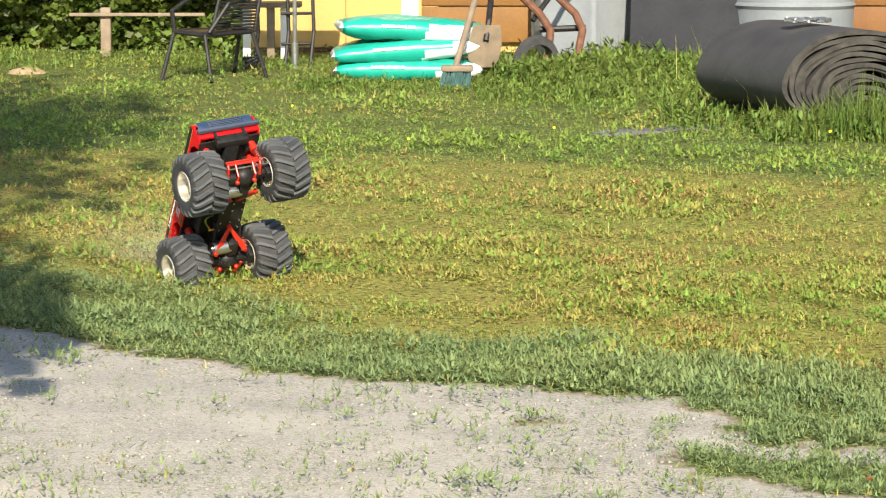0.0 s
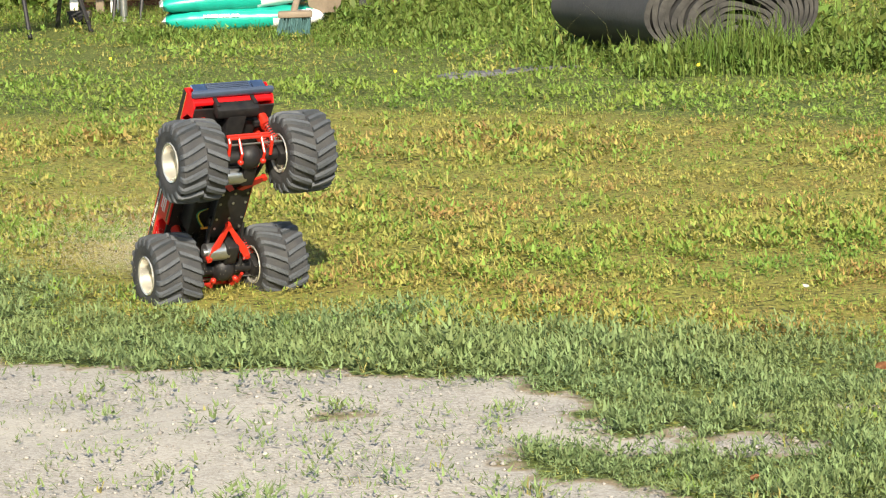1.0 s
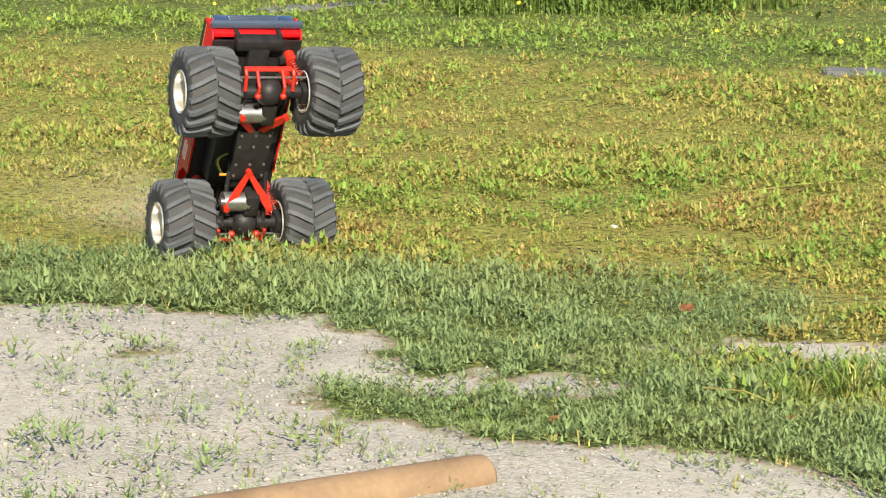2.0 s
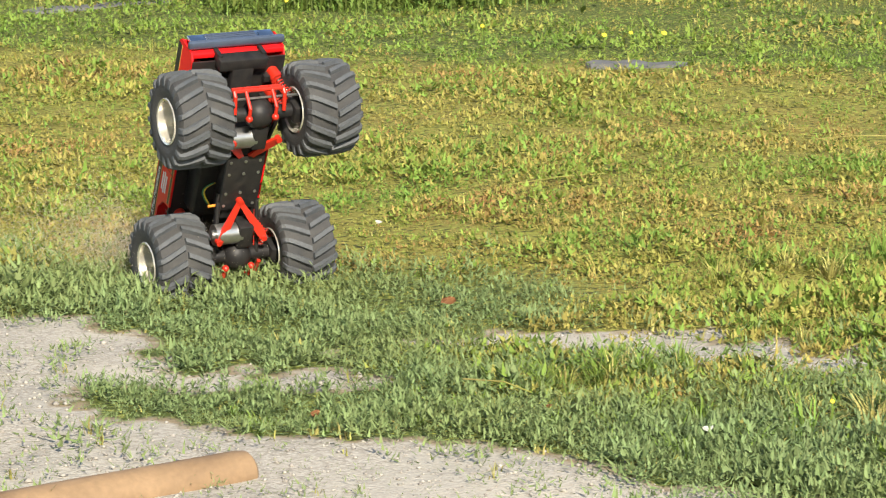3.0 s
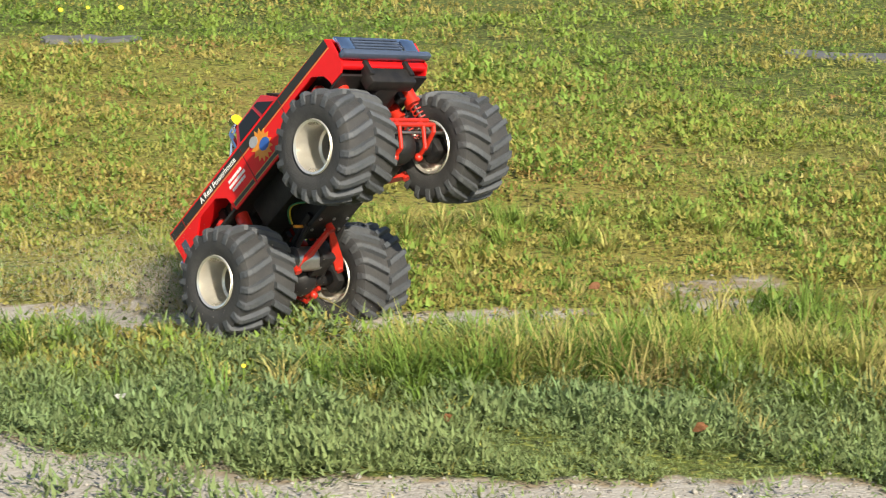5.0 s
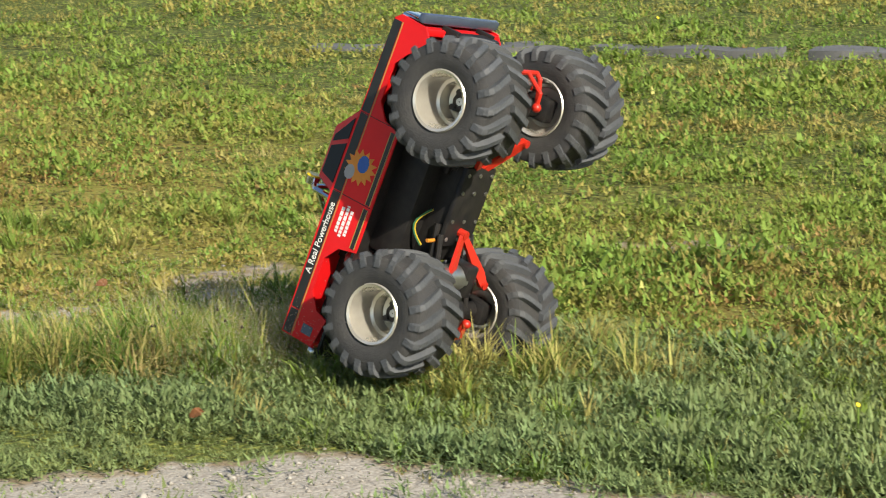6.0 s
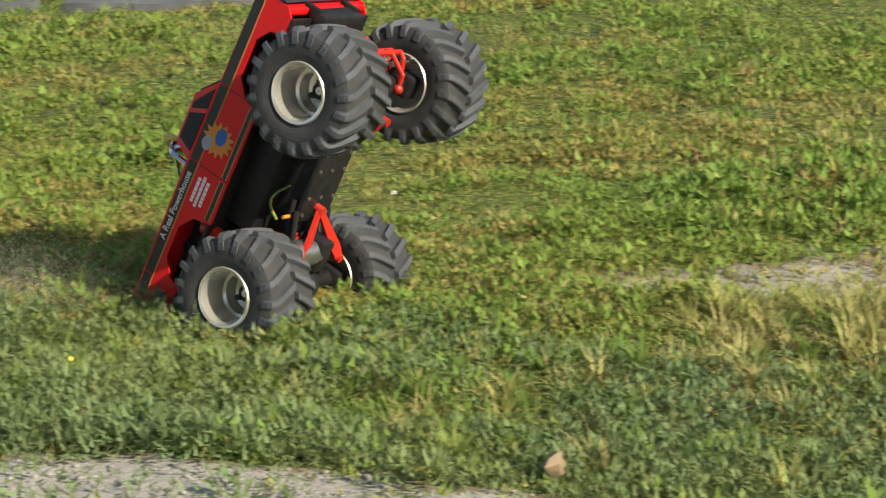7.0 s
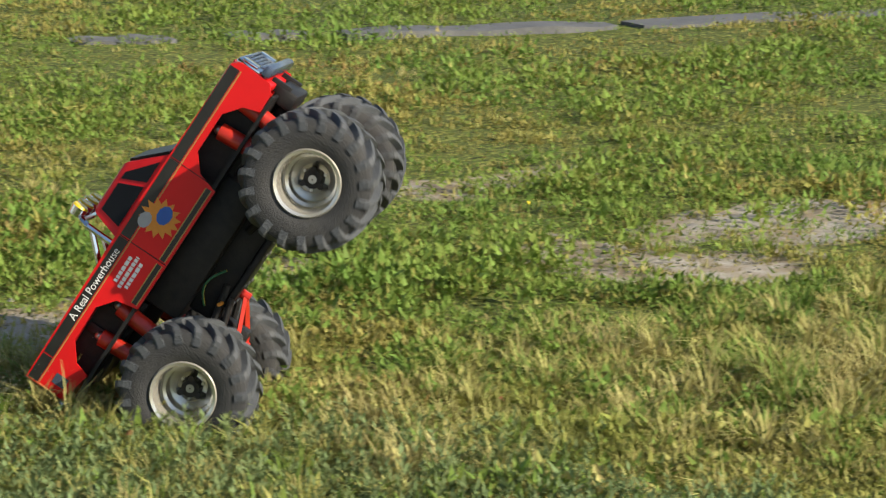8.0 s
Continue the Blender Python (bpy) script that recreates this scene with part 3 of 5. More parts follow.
for s in (-1, 1):
    y0, y1 = s * BW, s * (BW + 0.0006)
    bm = bmesh.new()
    for xa, xb in ((-0.098, -0.062), (-0.060, 0.118), (0.121, 0.236), (0.239, 0.376)):
        prism(bm, [(xa, 0.159), (xb, 0.159), (xb, 0.172), (xa, 0.172)], y0, y1)
    part("side_stripe", bm, M["stripe"], body, "black side stripe")
    bm = bmesh.new()
    prism(bm, [(-0.098, 0.1565), (0.376, 0.1565), (0.376, 0.1578), (-0.098, 0.1578)], y0, y1)
    for xa, xb, z in ((0.055, 0.115, 0.1095), (0.121, 0.230, 0.1095), (0.055, 0.115, 0.1165), (0.121, 0.230, 0.1165)):
        prism(bm, [(xa, z), (xb, z), (xb, z + 0.0012), (xa, z + 0.0012)], y0, y1)
    part("pinstripe", bm, M["gold"], body, "thin gold pinstripe")
    bm = bmesh.new()
    for xa, xb in ((0.055, 0.115), (0.121, 0.230)):
        prism(bm, [(xa, 0.1107), (xb, 0.1107), (xb, 0.1165), (xa, 0.1165)], y0, y1)
    part("sill_stripe", bm, M["stripe"], body, "dark sill stripe")
    # door and bed gaps
    bm = bmesh.new()
    prism(bm, [(0.1185, 0.107), (0.1197, 0.107), (0.1197, 0.172), (0.1185, 0.172)], y0, s * (BW + 0.0003))
    part("panel_gap", bm, M["black"], body, "black panel gap")
    bm = bmesh.new()
    prism(bm, [(0.2365, 0.107), (0.2375, 0.107), (0.2375, 0.172), (0.2365, 0.172)], y0, s * (BW + 0.0003))
    part("panel_gap", bm, M["black"], body, "black panel gap")
    me = lettering("A Real Powerhouse", 0.0135)
    me.materials.append(M["white"])
    t = new("lettering", me)
    t.parent = body
    width = max(v.co.x for v in me.vertices)
    t.matrix_basis = pose(-0.006, -(BW + 0.0011), 0.1612, 90, 0, 0) if s < 0 else pose(-0.006 + width, BW + 0.0011, 0.1612, 90, 0, 180)
    tagged(t, "white slogan lettering")
    for k, (xa, xb) in enumerate(((0.066, 0.104), (0.062, 0.108), (0.066, 0.104))):
        z = 0.149 - 0.0075 * k
        xx = xa
        while xx < xb:
            ww = 0.0035 + 0.004 * ((int(xx * 5000) * 7) % 5) / 5
            bm = bmesh.new()
            prism(bm, [(xx, z - 0.0045), (min(xx + ww, xb), z - 0.0045), (min(xx + ww, xb), z), (xx, z)], y0, y1)
            part("print_bar", bm, M["white"], body, "white unreadable print")
            xx += ww + 0.0012
    # plain sunburst decal
    bm = bmesh.new()
    star = []
    for k in range(28):
        a = 2 * math.pi * k / 28
        rr = 0.026 if k % 2 else 0.018
        star.append((0.165 + rr * math.cos(a), 0.143 + rr * math.sin(a)))
    prism(bm, star, s * (BW + 0.0006), s * (BW + 0.0011))
    sb = part("sunburst_decal", bm, M["orange"], body, "orange sunburst decal")
    bm = bmesh.new()
    prism(bm, [(0.165 + 0.013 * math.cos(a * 0.6283) + 0.006, 0.140 + 0.009 * math.sin(a * 0.6283)) for a in range(10)], s * (BW + 0.0011), s * (BW + 0.0015))
    part("blue_patch", bm, M["blue"], sb, "blue decal patch")
    bm = bmesh.new()
    prism(bm, [(0.153 + 0.011 * math.cos(a * 0.6283), 0.157 + 0.008 * math.sin(a * 0.6283)) for a in range(10)], s * (BW + 0.0011), s * (BW + 0.0015))
    part("grey_patch", bm, M["grey"], sb, "grey decal patch")
    bm = bmesh.new()
    box(bm, (-0.088, min(y0, y1), 0.128), (-0.074, max(y0, y1), 0.145))
    part("marker_decal", bm, M["grille"], body, "blue-grey marker decal")

# front of the body
bm = bmesh.new()
box(bm, (0.381, -0.076, 0.138), (0.388, 0.076, 0.170), bevel=0.002)
grille = part("grille", bm, M["chrome"], body, "chrome front surround")
for k in range(5):
    bm = bmesh.new()
    box(bm, (0.388, -0.046, 0.1415 + 0.0055 * k), (0.3905, 0.046, 0.1445 + 0.0055 * k), bevel=0.0006)
    part("grille_bar", bm, M["grille"], grille, "blue-grey grille bar")
for s in (-1, 1):
    bm = bmesh.new()
    box(bm, (0.388, s * 0.064 - 0.013, 0.144), (0.391, s * 0.064 + 0.013, 0.165), bevel=0.001)
    part("headlight", bm, M["chrome"], grille, "square chrome headlight")
bm = bmesh.new()
box(bm, (0.386, -0.088, 0.126), (0.401, 0.088, 0.137), bevel=0.004)
fb = part("front_bumper", bm, M["grille"], truck, "dark chrome front bumper")
bm = bmesh.new()
for s in (-1, 1):
    box(bm, (0.372, s * 0.04 - 0.004, 0.10), (0.388, s * 0.04 + 0.004, 0.126), bevel=0.001)
box(bm, (0.360, -0.045, 0.088), (0.384, 0.045, 0.116), bevel=0.004)
mount = part("bumper_mount", bm, M["black"], truck, "black bumper mount")
bm = bmesh.new()
box(bm, (-0.112, -0.09, 0.112), (-0.099, 0.09, 0.124), bevel=0.003)
rear = part("rear_bumper", bm, M["chrome"], truck, "chrome rear bumper")

# roll bar with lamps in the bed
bm = bmesh.new()
for s in (-1, 1):
    pipe(bm, [(0.100, s * 0.070, 0.153), (0.100, s * 0.066, 0.212), (0.100, s * 0.056, 0.222), (0.100, 0, 0.222)], 0.0045)
    pipe(bm, [(0.100, s * 0.066, 0.206), (0.045, s * 0.070, 0.153)], 0.004)
    pipe(bm, [(0.100, s * 0.066, 0.190), (0.070, s * 0.070, 0.153)], 0.004)
roll = part("roll_bar", bm, M["chrome"], truck, "chrome roll bar in the bed")
for yy in (-0.05, -0.018, 0.018, 0.05):
    bm = bmesh.new()
    rod(bm, (0.100, yy, 0.233), (0.112, yy, 0.233), 0.009, 0.011, 14)
    lamp = part("roof_lamp", bm, M["chrome"], roll, "round chrome roof lamp")
    bm = bmesh.new()
    rod(bm, (0.112, yy, 0.233), (0.1145, yy, 0.233), 0.0105, 0.009, 14)
    part("lens", bm, M["yellow"], roll, "yellow lamp lens")

# the shell sits a little to the rear
for ob in (body, fb, mount, rear, roll):
    ob.matrix_basis = Matrix.Translation((-0.012, 0, -0.002)) @ Matrix.Diagonal((0.935, 1, 1, 1))
# chassis
bm = bmesh.new()
box(bm, (0.085, -0.034, 0.018), (0.195, 0.034, 0.026), bevel=0.002)
box(bm, (0.06, -0.026, 0.026), (0.22, 0.026, 0.075), bevel=0.004)
box(bm, (-0.03, -0.020, 0.085), (0.33, 0.020, 0.105), bevel=0.004)
ch = part("chassis", bm, M["black"], truck, "black box chassis with skid plate")
for xx in (0.095, 0.12, 0.16, 0.185):
    for yy in (-0.027, 0.0, 0.027):
        bm = bmesh.new()
        rod(bm, (xx, yy, 0.0165), (xx, yy, 0.019), 0.0028, seg=8)
        part("screw", bm, M["steel"], ch, "steel screw")
bm = bmesh.new()
box(bm, (-0.115, -0.085, 0.106), (0.335, 0.085, 0.110))
box(bm, (0.045, -0.06, 0.06), (0.225, 0.06, 0.107), bevel=0.004)
for xa, xb in ((-0.075, 0.04), (0.19, 0.305)):
    box(bm, (xa, -0.05, 0.1), (xb, 0.05, 0.165))
for xx in (-0.02, 0.02, 0.26, 0.30):
    for s in (-1, 1):
        b2 = bmesh.new()
        box(b2, (xx - 0.006, s * 0.05 - 0.006, 0.09), (xx + 0.006, s * 0.05 + 0.006, 0.15), bevel=0.001)
        part("shock_tower", b2, M["black"], truck, "black shock tower")
part("body_floor", bm, M["black"], truck, "black floor under the body")

for px, d in ((0, -1), (WB, 1)):
    before = set(truck.children)
    bm = bmesh.new()
    bmesh.ops.create_uvsphere(bm, u_segments=16, v_segments=10, radius=0.027, matrix=Matrix.Translation((px, 0.004, 0)))
    rod(bm, (px, -0.085, 0), (px, 0.085, 0), 0.012, seg=12)
    box(bm, (px - d * 0.045 - 0.02, -0.005, -0.018), (px - d * 0.045 + 0.025, 0.022, 0.02), bevel=0.004)
    for s in (-1, 1):
        box(bm, (px - 0.016, s * 0.075 - 0.012, -0.02), (px + 0.016, s * 0.075 + 0.012, 0.02), bevel=0.005)
        rod(bm, (px, s * 0.08, 0), (px, s * 0.115, 0), 0.016, 0.011, 10)
        for k in range(3):
            a = k * 2.09 + 0.4
            rod(bm, (px + 0.018 * math.cos(a), s * 0.09, 0.018 * math.sin(a)), (px + 0.012 * math.cos(a), s * 0.118, 0.012 * math.sin(a)), 0.004, seg=6)
    ax = part("axle_housing", bm, M["black"], truck, "black axle and gearbox housing")
    bm = bmesh.new()
    rod(bm, (px - d * 0.048, -0.045, 0.0), (px - d * 0.048, 0.004, 0.0), 0.0185, seg=20)
    rod(bm, (px - d * 0.048, -0.050, 0.0), (px - d * 0.048, -0.045, 0.0), 0.008, seg=12)
    part("motor", bm, M["steel"], ax, "silver can motor")
    # red V brace below the gearbox
    bm = bmesh.new()
    mid = (px - d * 0.105, 0.0, 0.012)
    for s in (-1, 1):
        e = Vector((px - d * 0.045, s * 0.042, -0.018))
        v = e - Vector(mid)
        m4 = Matrix.Translation(mid) @ v.to_track_quat("X", "Z").to_matrix().to_4x4()
        prism_bm = bmesh.new()
        prism(prism_bm, [(0, -0.004), (v.length * 0.8, -0.009), (v.length, -0.006), (v.length, 0.006), (v.length * 0.8, 0.007), (0, 0.004)], -0.0025, 0.0025, "xy")
        bmesh.ops.transform(prism_bm, matrix=m4, verts=prism_bm.verts)
        tmp = bpy.data.meshes.new("tmp")
        prism_bm.to_mesh(tmp)
        prism_bm.free()
        bm.from_mesh(tmp)
        bpy.data.meshes.remove(tmp)
        rod(bm, e + Vector((0, 0, -0.005)), e + Vector((0, 0, 0.006)), 0.0055, seg=10)
    rod(bm, (mid[0], 0, mid[2] - 0.006), (mid[0], 0, mid[2] + 0.006), 0.006, seg=10)
    part("v_brace", bm, M["redpart"], truck, "red metal V brace")
    # red tube guard ahead of the axle
    bm = bmesh.new()
    xo = px + d * 0.045
    pipe(bm, [(px + d * 0.01, -0.045, -0.012), (xo - d * 0.006, -0.045, -0.004), (xo, -0.045, 0.004), (xo, 0.045, 0.004), (xo - d * 0.006, 0.045, -0.004), (px + d * 0.01, 0.045, -0.012)], 0.0035)
    pipe(bm, [(xo - d * 0.004, -0.045, 0.016), (xo - d * 0.004, 0.045, 0.016)], 0.0032)
    for yy in (-0.024, 0.024):
        pipe(bm, [(px + d * 0.006, yy, -0.026), (xo - d * 0.018, yy, -0.024), (xo, yy, 0.004), (xo - d * 0.004, yy, 0.016)], 0.0032)
        bmesh.ops.create_uvsphere(bm, u_segments=10, v_segments=8, radius=0.0065, matrix=Matrix.Translation((px + d * 0.008, yy, -0.026)))
    part("tube_guard", bm, M["redpart"], truck, "red tubular guard")
    bm = bmesh.new()
    rod(bm, (px + d * 0.03, -0.09, 0.002), (px + d * 0.03, 0.09, 0.002), 0.0022, seg=8)
    part("tie_rod", bm, M["steel"], truck, "thin steel steering rod")
    for s in (-1, 1):
        bm = bmesh.new()
        rod(bm, (px - d * 0.006, s * 0.036, 0.012), (px - d * 0.11, s * 0.030, 0.035), 0.005, seg=8)
        rod(bm, (px - d * 0.006, s * 0.040, -0.006), (px - d * 0.10, s * 0.036, 0.022), 0.004, seg=8)
        part("link_arm", bm, M["black"], truck, "black suspension link")
        for off in (-0.022, 0.022):
            bm = bmesh.new()
            lo, hi = Vector((px + off * 0.6, s * 0.070, 0.012)), Vector((px + off, s * 0.062, 0.128))
            at = lambda f: lo + (hi - lo) * f
            rod(bm, at(0.48), at(0.97), 0.0108, seg=16)
            rod(bm, at(0.46), at(0.52), 0.0125, seg=16)
            sh = part("shock_absorber", bm, M["redpart"], truck, "red shock absorber body")
            bm = bmesh.new()
            rod(bm, at(0), at(0.5), 0.0025, seg=8)
            part("shock_rod", bm, M["steel"], sh, "steel shock rod")
            bm = bmesh.new()
            u = (hi - lo).normalized()
            a1 = u.orthogonal().normalized()
            a2 = u.cross(a1)
            coil = [at(0.08 + 0.42 * k / 48) + (a1 * math.cos(k * 0.9) + a2 * math.sin(k * 0.9)) * 0.0085 for k in range(49)]
            for p, q in zip(coil, coil[1:]):
                rod(bm, p, q, 0.0012, seg=5)
            part("shock_spring", bm, M["redpart"], sh, "red coil spring")
            bm = bmesh.new()
            bmesh.ops.create_uvsphere(bm, u_segments=10, v_segments=8, radius=0.005, matrix=Matrix.Translation(at(1.0)))
            part("ball_end", bm, M["steel"], sh, "steel ball end")
    for ob in set(truck.children) - before:
        ob.location.z = FRONT_LIFT if px else 0
# wires by the chassis
for k, mm in enumerate(("wire_y", "wire_g")):
    bm = bmesh.new()
    pts = [Vector((0.075 + 0.05 * f, -0.036 - 0.012 * math.sin(f * 3.14) - 0.003 * k, 0.045 + 0.012 * math.sin(f * 3.1))) for f in [j / 8 for j in range(9)]]
    pipe(bm, pts, 0.0014, 6)
    part("wire", bm, M[mm], truck, "thin coloured wire")
bm = bmesh.new()
rod(bm, (0.088, -0.05, 0.03), (0.09, -0.02, 0.028), 0.0025, seg=8)
part("cable_tie", bm, M["orange"], truck, "orange cable tie")

# ---- the yard by the house ----
M["yellow_wall"] = mat("yellow_wall_paint", (0.62, 0.40, 0.13), 0.7, var=0.07, scale=4, bump=0.2, bscale=60)
M["brown_wall"] = mat("brown_stained_planks", (0.17, 0.078, 0.018), 0.7, var=0.15, scale=6, bump=0.3, bscale=80, color2=(0.22, 0.105, 0.024), obrand=0.12)
M["trim_white"] = mat("white_trim_paint", (0.78, 0.77, 0.73), 0.55, var=0.04, scale=10)
M["roof"] = mat("dark_roof", (0.06, 0.055, 0.05), 0.8, var=0.2, scale=8)
M["bag"] = mat("green_plastic_bag", (0.012, 0.36, 0.27), 0.3, var=0.1, scale=9, bump=0.35, bscale=25)
M["bagwhite"] = mat("white_plastic_bag", (0.8, 0.8, 0.78), 0.3, var=0.05, scale=9, bump=0.35, bscale=25)
M["galv"] = mat("galvanised_steel", (0.25, 0.275, 0.29), 0.6, 0.2, var=0.1, scale=5, color2=(0.19, 0.21, 0.23))
M["slate"] = mat("dark_grey_board", (0.030, 0.032, 0.038), 0.9, var=0.15, scale=5, color2=(0.042, 0.043, 0.047), spec=0.08)
M["rust"] = mat("rusty_tube", (0.17, 0.07, 0.035), 0.75, var=0.25, scale=25, bump=0.2, bscale=150)
M["rubber"] = mat("old_rubber_mat", (0.032, 0.032, 0.034), 0.7, var=0.2, scale=5, bump=0.3, bscale=60, color2=(0.060, 0.058, 0.055))
M["rubberedge"] = mat("dusty_rubber_edge", (0.065, 0.061, 0.052), 0.9, var=0.35, scale=22, bump=0.4, bscale=90)
M["wood"] = mat("grey_wood", (0.26, 0.20, 0.135), 0.75, var=0.15, scale=15, bump=0.3, bscale=120)
M["barkwood"] = mat("brown_log", (0.27, 0.178, 0.098), 0.75, var=0.2, scale=14, bump=0.4, bscale=60, color2=(0.18, 0.115, 0.062))
M["bristle"] = mat("green_bristles", (0.06, 0.14, 0.13), 0.6, var=0.2, scale=40)
M["wicker"] = mat("black_wicker", (0.022, 0.020, 0.018), 0.4, var=0.2, scale=60)
M["greystrip"] = mat("weathered_grey_strip", (0.10, 0.102, 0.105), 0.8, var=0.2, scale=9, bump=0.3, bscale=90, color2=(0.15, 0.15, 0.147))
M["weed"] = mat("yard_weed_leaf", (0.085, 0.145, 0.024), rough=0.6, spec=0.25, trans=0.2, var=0.12, scale=3, island=0.4, color2=(0.15, 0.20, 0.04))
M["hedge"] = mat("hedge_leaf", (0.085, 0.135, 0.022), rough=0.5, spec=0.4, trans=0.3, var=0.12, scale=3, island=0.4, color2=(0.13, 0.18, 0.03))
M["bark"] = mat("tree_bark", (0.12, 0.09, 0.06), 0.9, var=0.25, scale=12, bump=0.6, bscale=40)
M["petal"] = mat("yellow_petals", (0.75, 0.6, 0.02), 0.6, var=0.05)
M["deadleaf"] = mat("dead_leaf", (0.34, 0.15, 0.06), 0.7, var=0.2, scale=60)
M["stone"] = mat("tan_stone", (0.36, 0.26, 0.15), 0.8, var=0.12, scale=40, bump=0.3, bscale=120)
M["paper"] = mat("pale_scrap", (0.7, 0.69, 0.66), 0.7, var=0.06)
M["pebble"] = mat("gravel_stones", (0.33, 0.31, 0.275), 0.9, var=0.1, scale=20, island=0.28)
M["earthclod"] = mat("earth_clod", (0.10, 0.08, 0.05), 0.95, var=0.2, scale=60)

HY = 16.9
house = tagged(new("house"), "yellow and brown timber house with white trim", "house")
house.location = (0, HY, 0)
bm = bmesh.new()
box(bm, (-1.06, 0.05, -0.3), (7.5, 5.0, 2.7))
part("wall", bm, M["yellow_wall"], house, "timber house wall")
xx = -1.05
while xx < -0.2:
    bm = bmesh.new()
    box(bm, (xx, 0.012, 0.03), (xx + 0.56, 0.05, 2.66), bevel=0.004)
    part("board", bm, M["yellow_wall"], house, "pale yellow wall board")
    xx += 0.565
bm = bmesh.new()
box(bm, (-1.06, 0.02, -0.2), (-0.1, 0.05, 0.028))
part("plinth", bm, M["rust"], house, "brown base board")
for a, b in ((-0.03, 0.66), (0.66, 7.4)):
    z = 0.0
    while z < 2.6:
        bm = bmesh.new()
        box(bm, (a + 0.003, 0.0, z + 0.06), (b - 0.003, 0.05, z + 0.275), bevel=0.006)
        part("plank", bm, M["brown_wall"], house, "brown stained wall plank")
        z += 0.222
for a, b in ((-0.15, -0.045), (0.635, 0.675), (2.50, 2.54)):
    bm = bmesh.new()
    box(bm, (a, -0.02, 0.02), (b, 0.045, 2.66), bevel=0.004)
    part("corner_trim", bm, M["trim_white"], house, "white corner board")
bm = bmesh.new()
prism(bm, [(-0.45, 2.6), (2.5, 3.9), (5.45, 2.6), (5.45, 2.72), (2.5, 4.04), (-0.45, 2.72)], -1.35, 7.8, "yz")
part("roof", bm, M["roof"], house, "dark pitched roof")


def bag(z, x0, x1, tilt, white0, slope, tone):
    """A filled plastic sack, flattened like a pillow."""
    ob = bmesh.new()
    nx_, ny_ = 44, 22
    L, W, H = x1 - x0, 0.40, 0.064
    grid = {}
    for sgn in (1, -1):
        for ii in range(nx_ + 1):
            for jj in range(ny_ + 1):
                u, v = 2 * ii / nx_ - 1, 2 * jj / ny_ - 1
                fat = max(0.0, (1 - abs(u) ** 3.2) * (1 - abs(v) ** 4)) ** 0.45
                lump = 1 + 0.10 * math.sin(5 * u + tone) * math.cos(4 * v + 2 * tone) + 0.05 * math.sin(13 * u + 9 * v + tone) + 0.03 * math.sin(31 * u - 17 * v + 2 * tone)
                if fat == 0 and sgn < 0:
                    grid[sgn, ii, jj] = grid[1, ii, jj]
                else:
                    grid[sgn, ii, jj] = ob.verts.new((u * L / 2, v * W / 2 * (1 - 0.03 * u * u), sgn * H * fat * lump))
        for ii in range(nx_):
            for jj in range(ny_):
                f = ob.faces.new((grid[sgn, ii, jj], grid[sgn, ii + 1, jj], grid[sgn, ii + 1, jj + 1], grid[sgn, ii, jj + 1]))
                u, v = 2 * (ii + 0.5) / nx_ - 1, 2 * (jj + 0.5) / ny_ - 1
                hh = sgn * max(0.0, (1 - abs(u) ** 3.2) * (1 - abs(v) ** 4)) ** 0.45
                f.material_index = 1 if (u > white0 + slope * (hh + 1) / 2 + 0.04 * math.sin(9 * u + tone) and hh < 0.55 and v < 0.6) or u < -0.97 else 0
    me = part("soil_bag", ob, [M["bag"], M["bagwhite"]])
    me.data.set_sharp_from_angle(angle=radians(85))
    me.matrix_basis = pose((x0 + x1) / 2, 14.45, z, 0, tilt, 3 * tone)
    tagged(me, "green and white plastic bag of potting soil, stacked", "bag", "stacked soil bags")
    for k in range(9):
        b2 = bmesh.new()
        box(b2, (0, -0.002, 0), (0.013 + 0.003 * (k % 3), 0.002, 0.015))
        bar = part("print_bar", b2, M["bagwhite"], me, "white unreadable print")
        bar.matrix_basis = pose(-0.19 + 0.019 * k, -0.2005, 0.012, -6)
    return me


bag(0.065, -0.43, 0.34, 0, 0.25, 0.5, 0.3)
bag(0.166, -0.45, 0.36, -4, 0.0, 0.75, 1.4)
bag(0.268, -0.42, 0.39, 3, 0.05, 0.12, 2.6)

# broom and shovel against the bags
broom = tagged(new("broom"), "wooden broom with green bristles leaning on the bags", "broom")
bm = bmesh.new()
rod(bm, (0.20, 13.95, 0.10), (0.46, 14.9, 0.95), 0.016, seg=10)
part("handle", bm, M["wood"], broom, "pale wooden handle")
bm = bmesh.new()
box(bm, (0.13, 13.88, 0.085), (0.29, 13.98, 0.115), bevel=0.008)
part("head", bm, M["wood"], broom, "wooden broom head")
bm = bmesh.new()
rb = random.Random(2)
for k in range(260):
    a = (0.14 + 0.14 * rb.random(), 13.89 + 0.08 * rb.random(), 0.09)
    rod(bm, a, (a[0] - 0.02 + 0.09 * (a[0] - 0.24) + 0.02 * rb.random(), a[1] - 0.03 - 0.03 * rb.random(), 0.005), 0.0022, seg=4)
tagged(part("bristles", bm, M["bristle"], broom, "worn green bristles"), kind="stuff")
shovel = tagged(new("shovel"), "steel shovel with a dark handle leaning on the bags", "shovel")
bm = bmesh.new()
rows_ = []
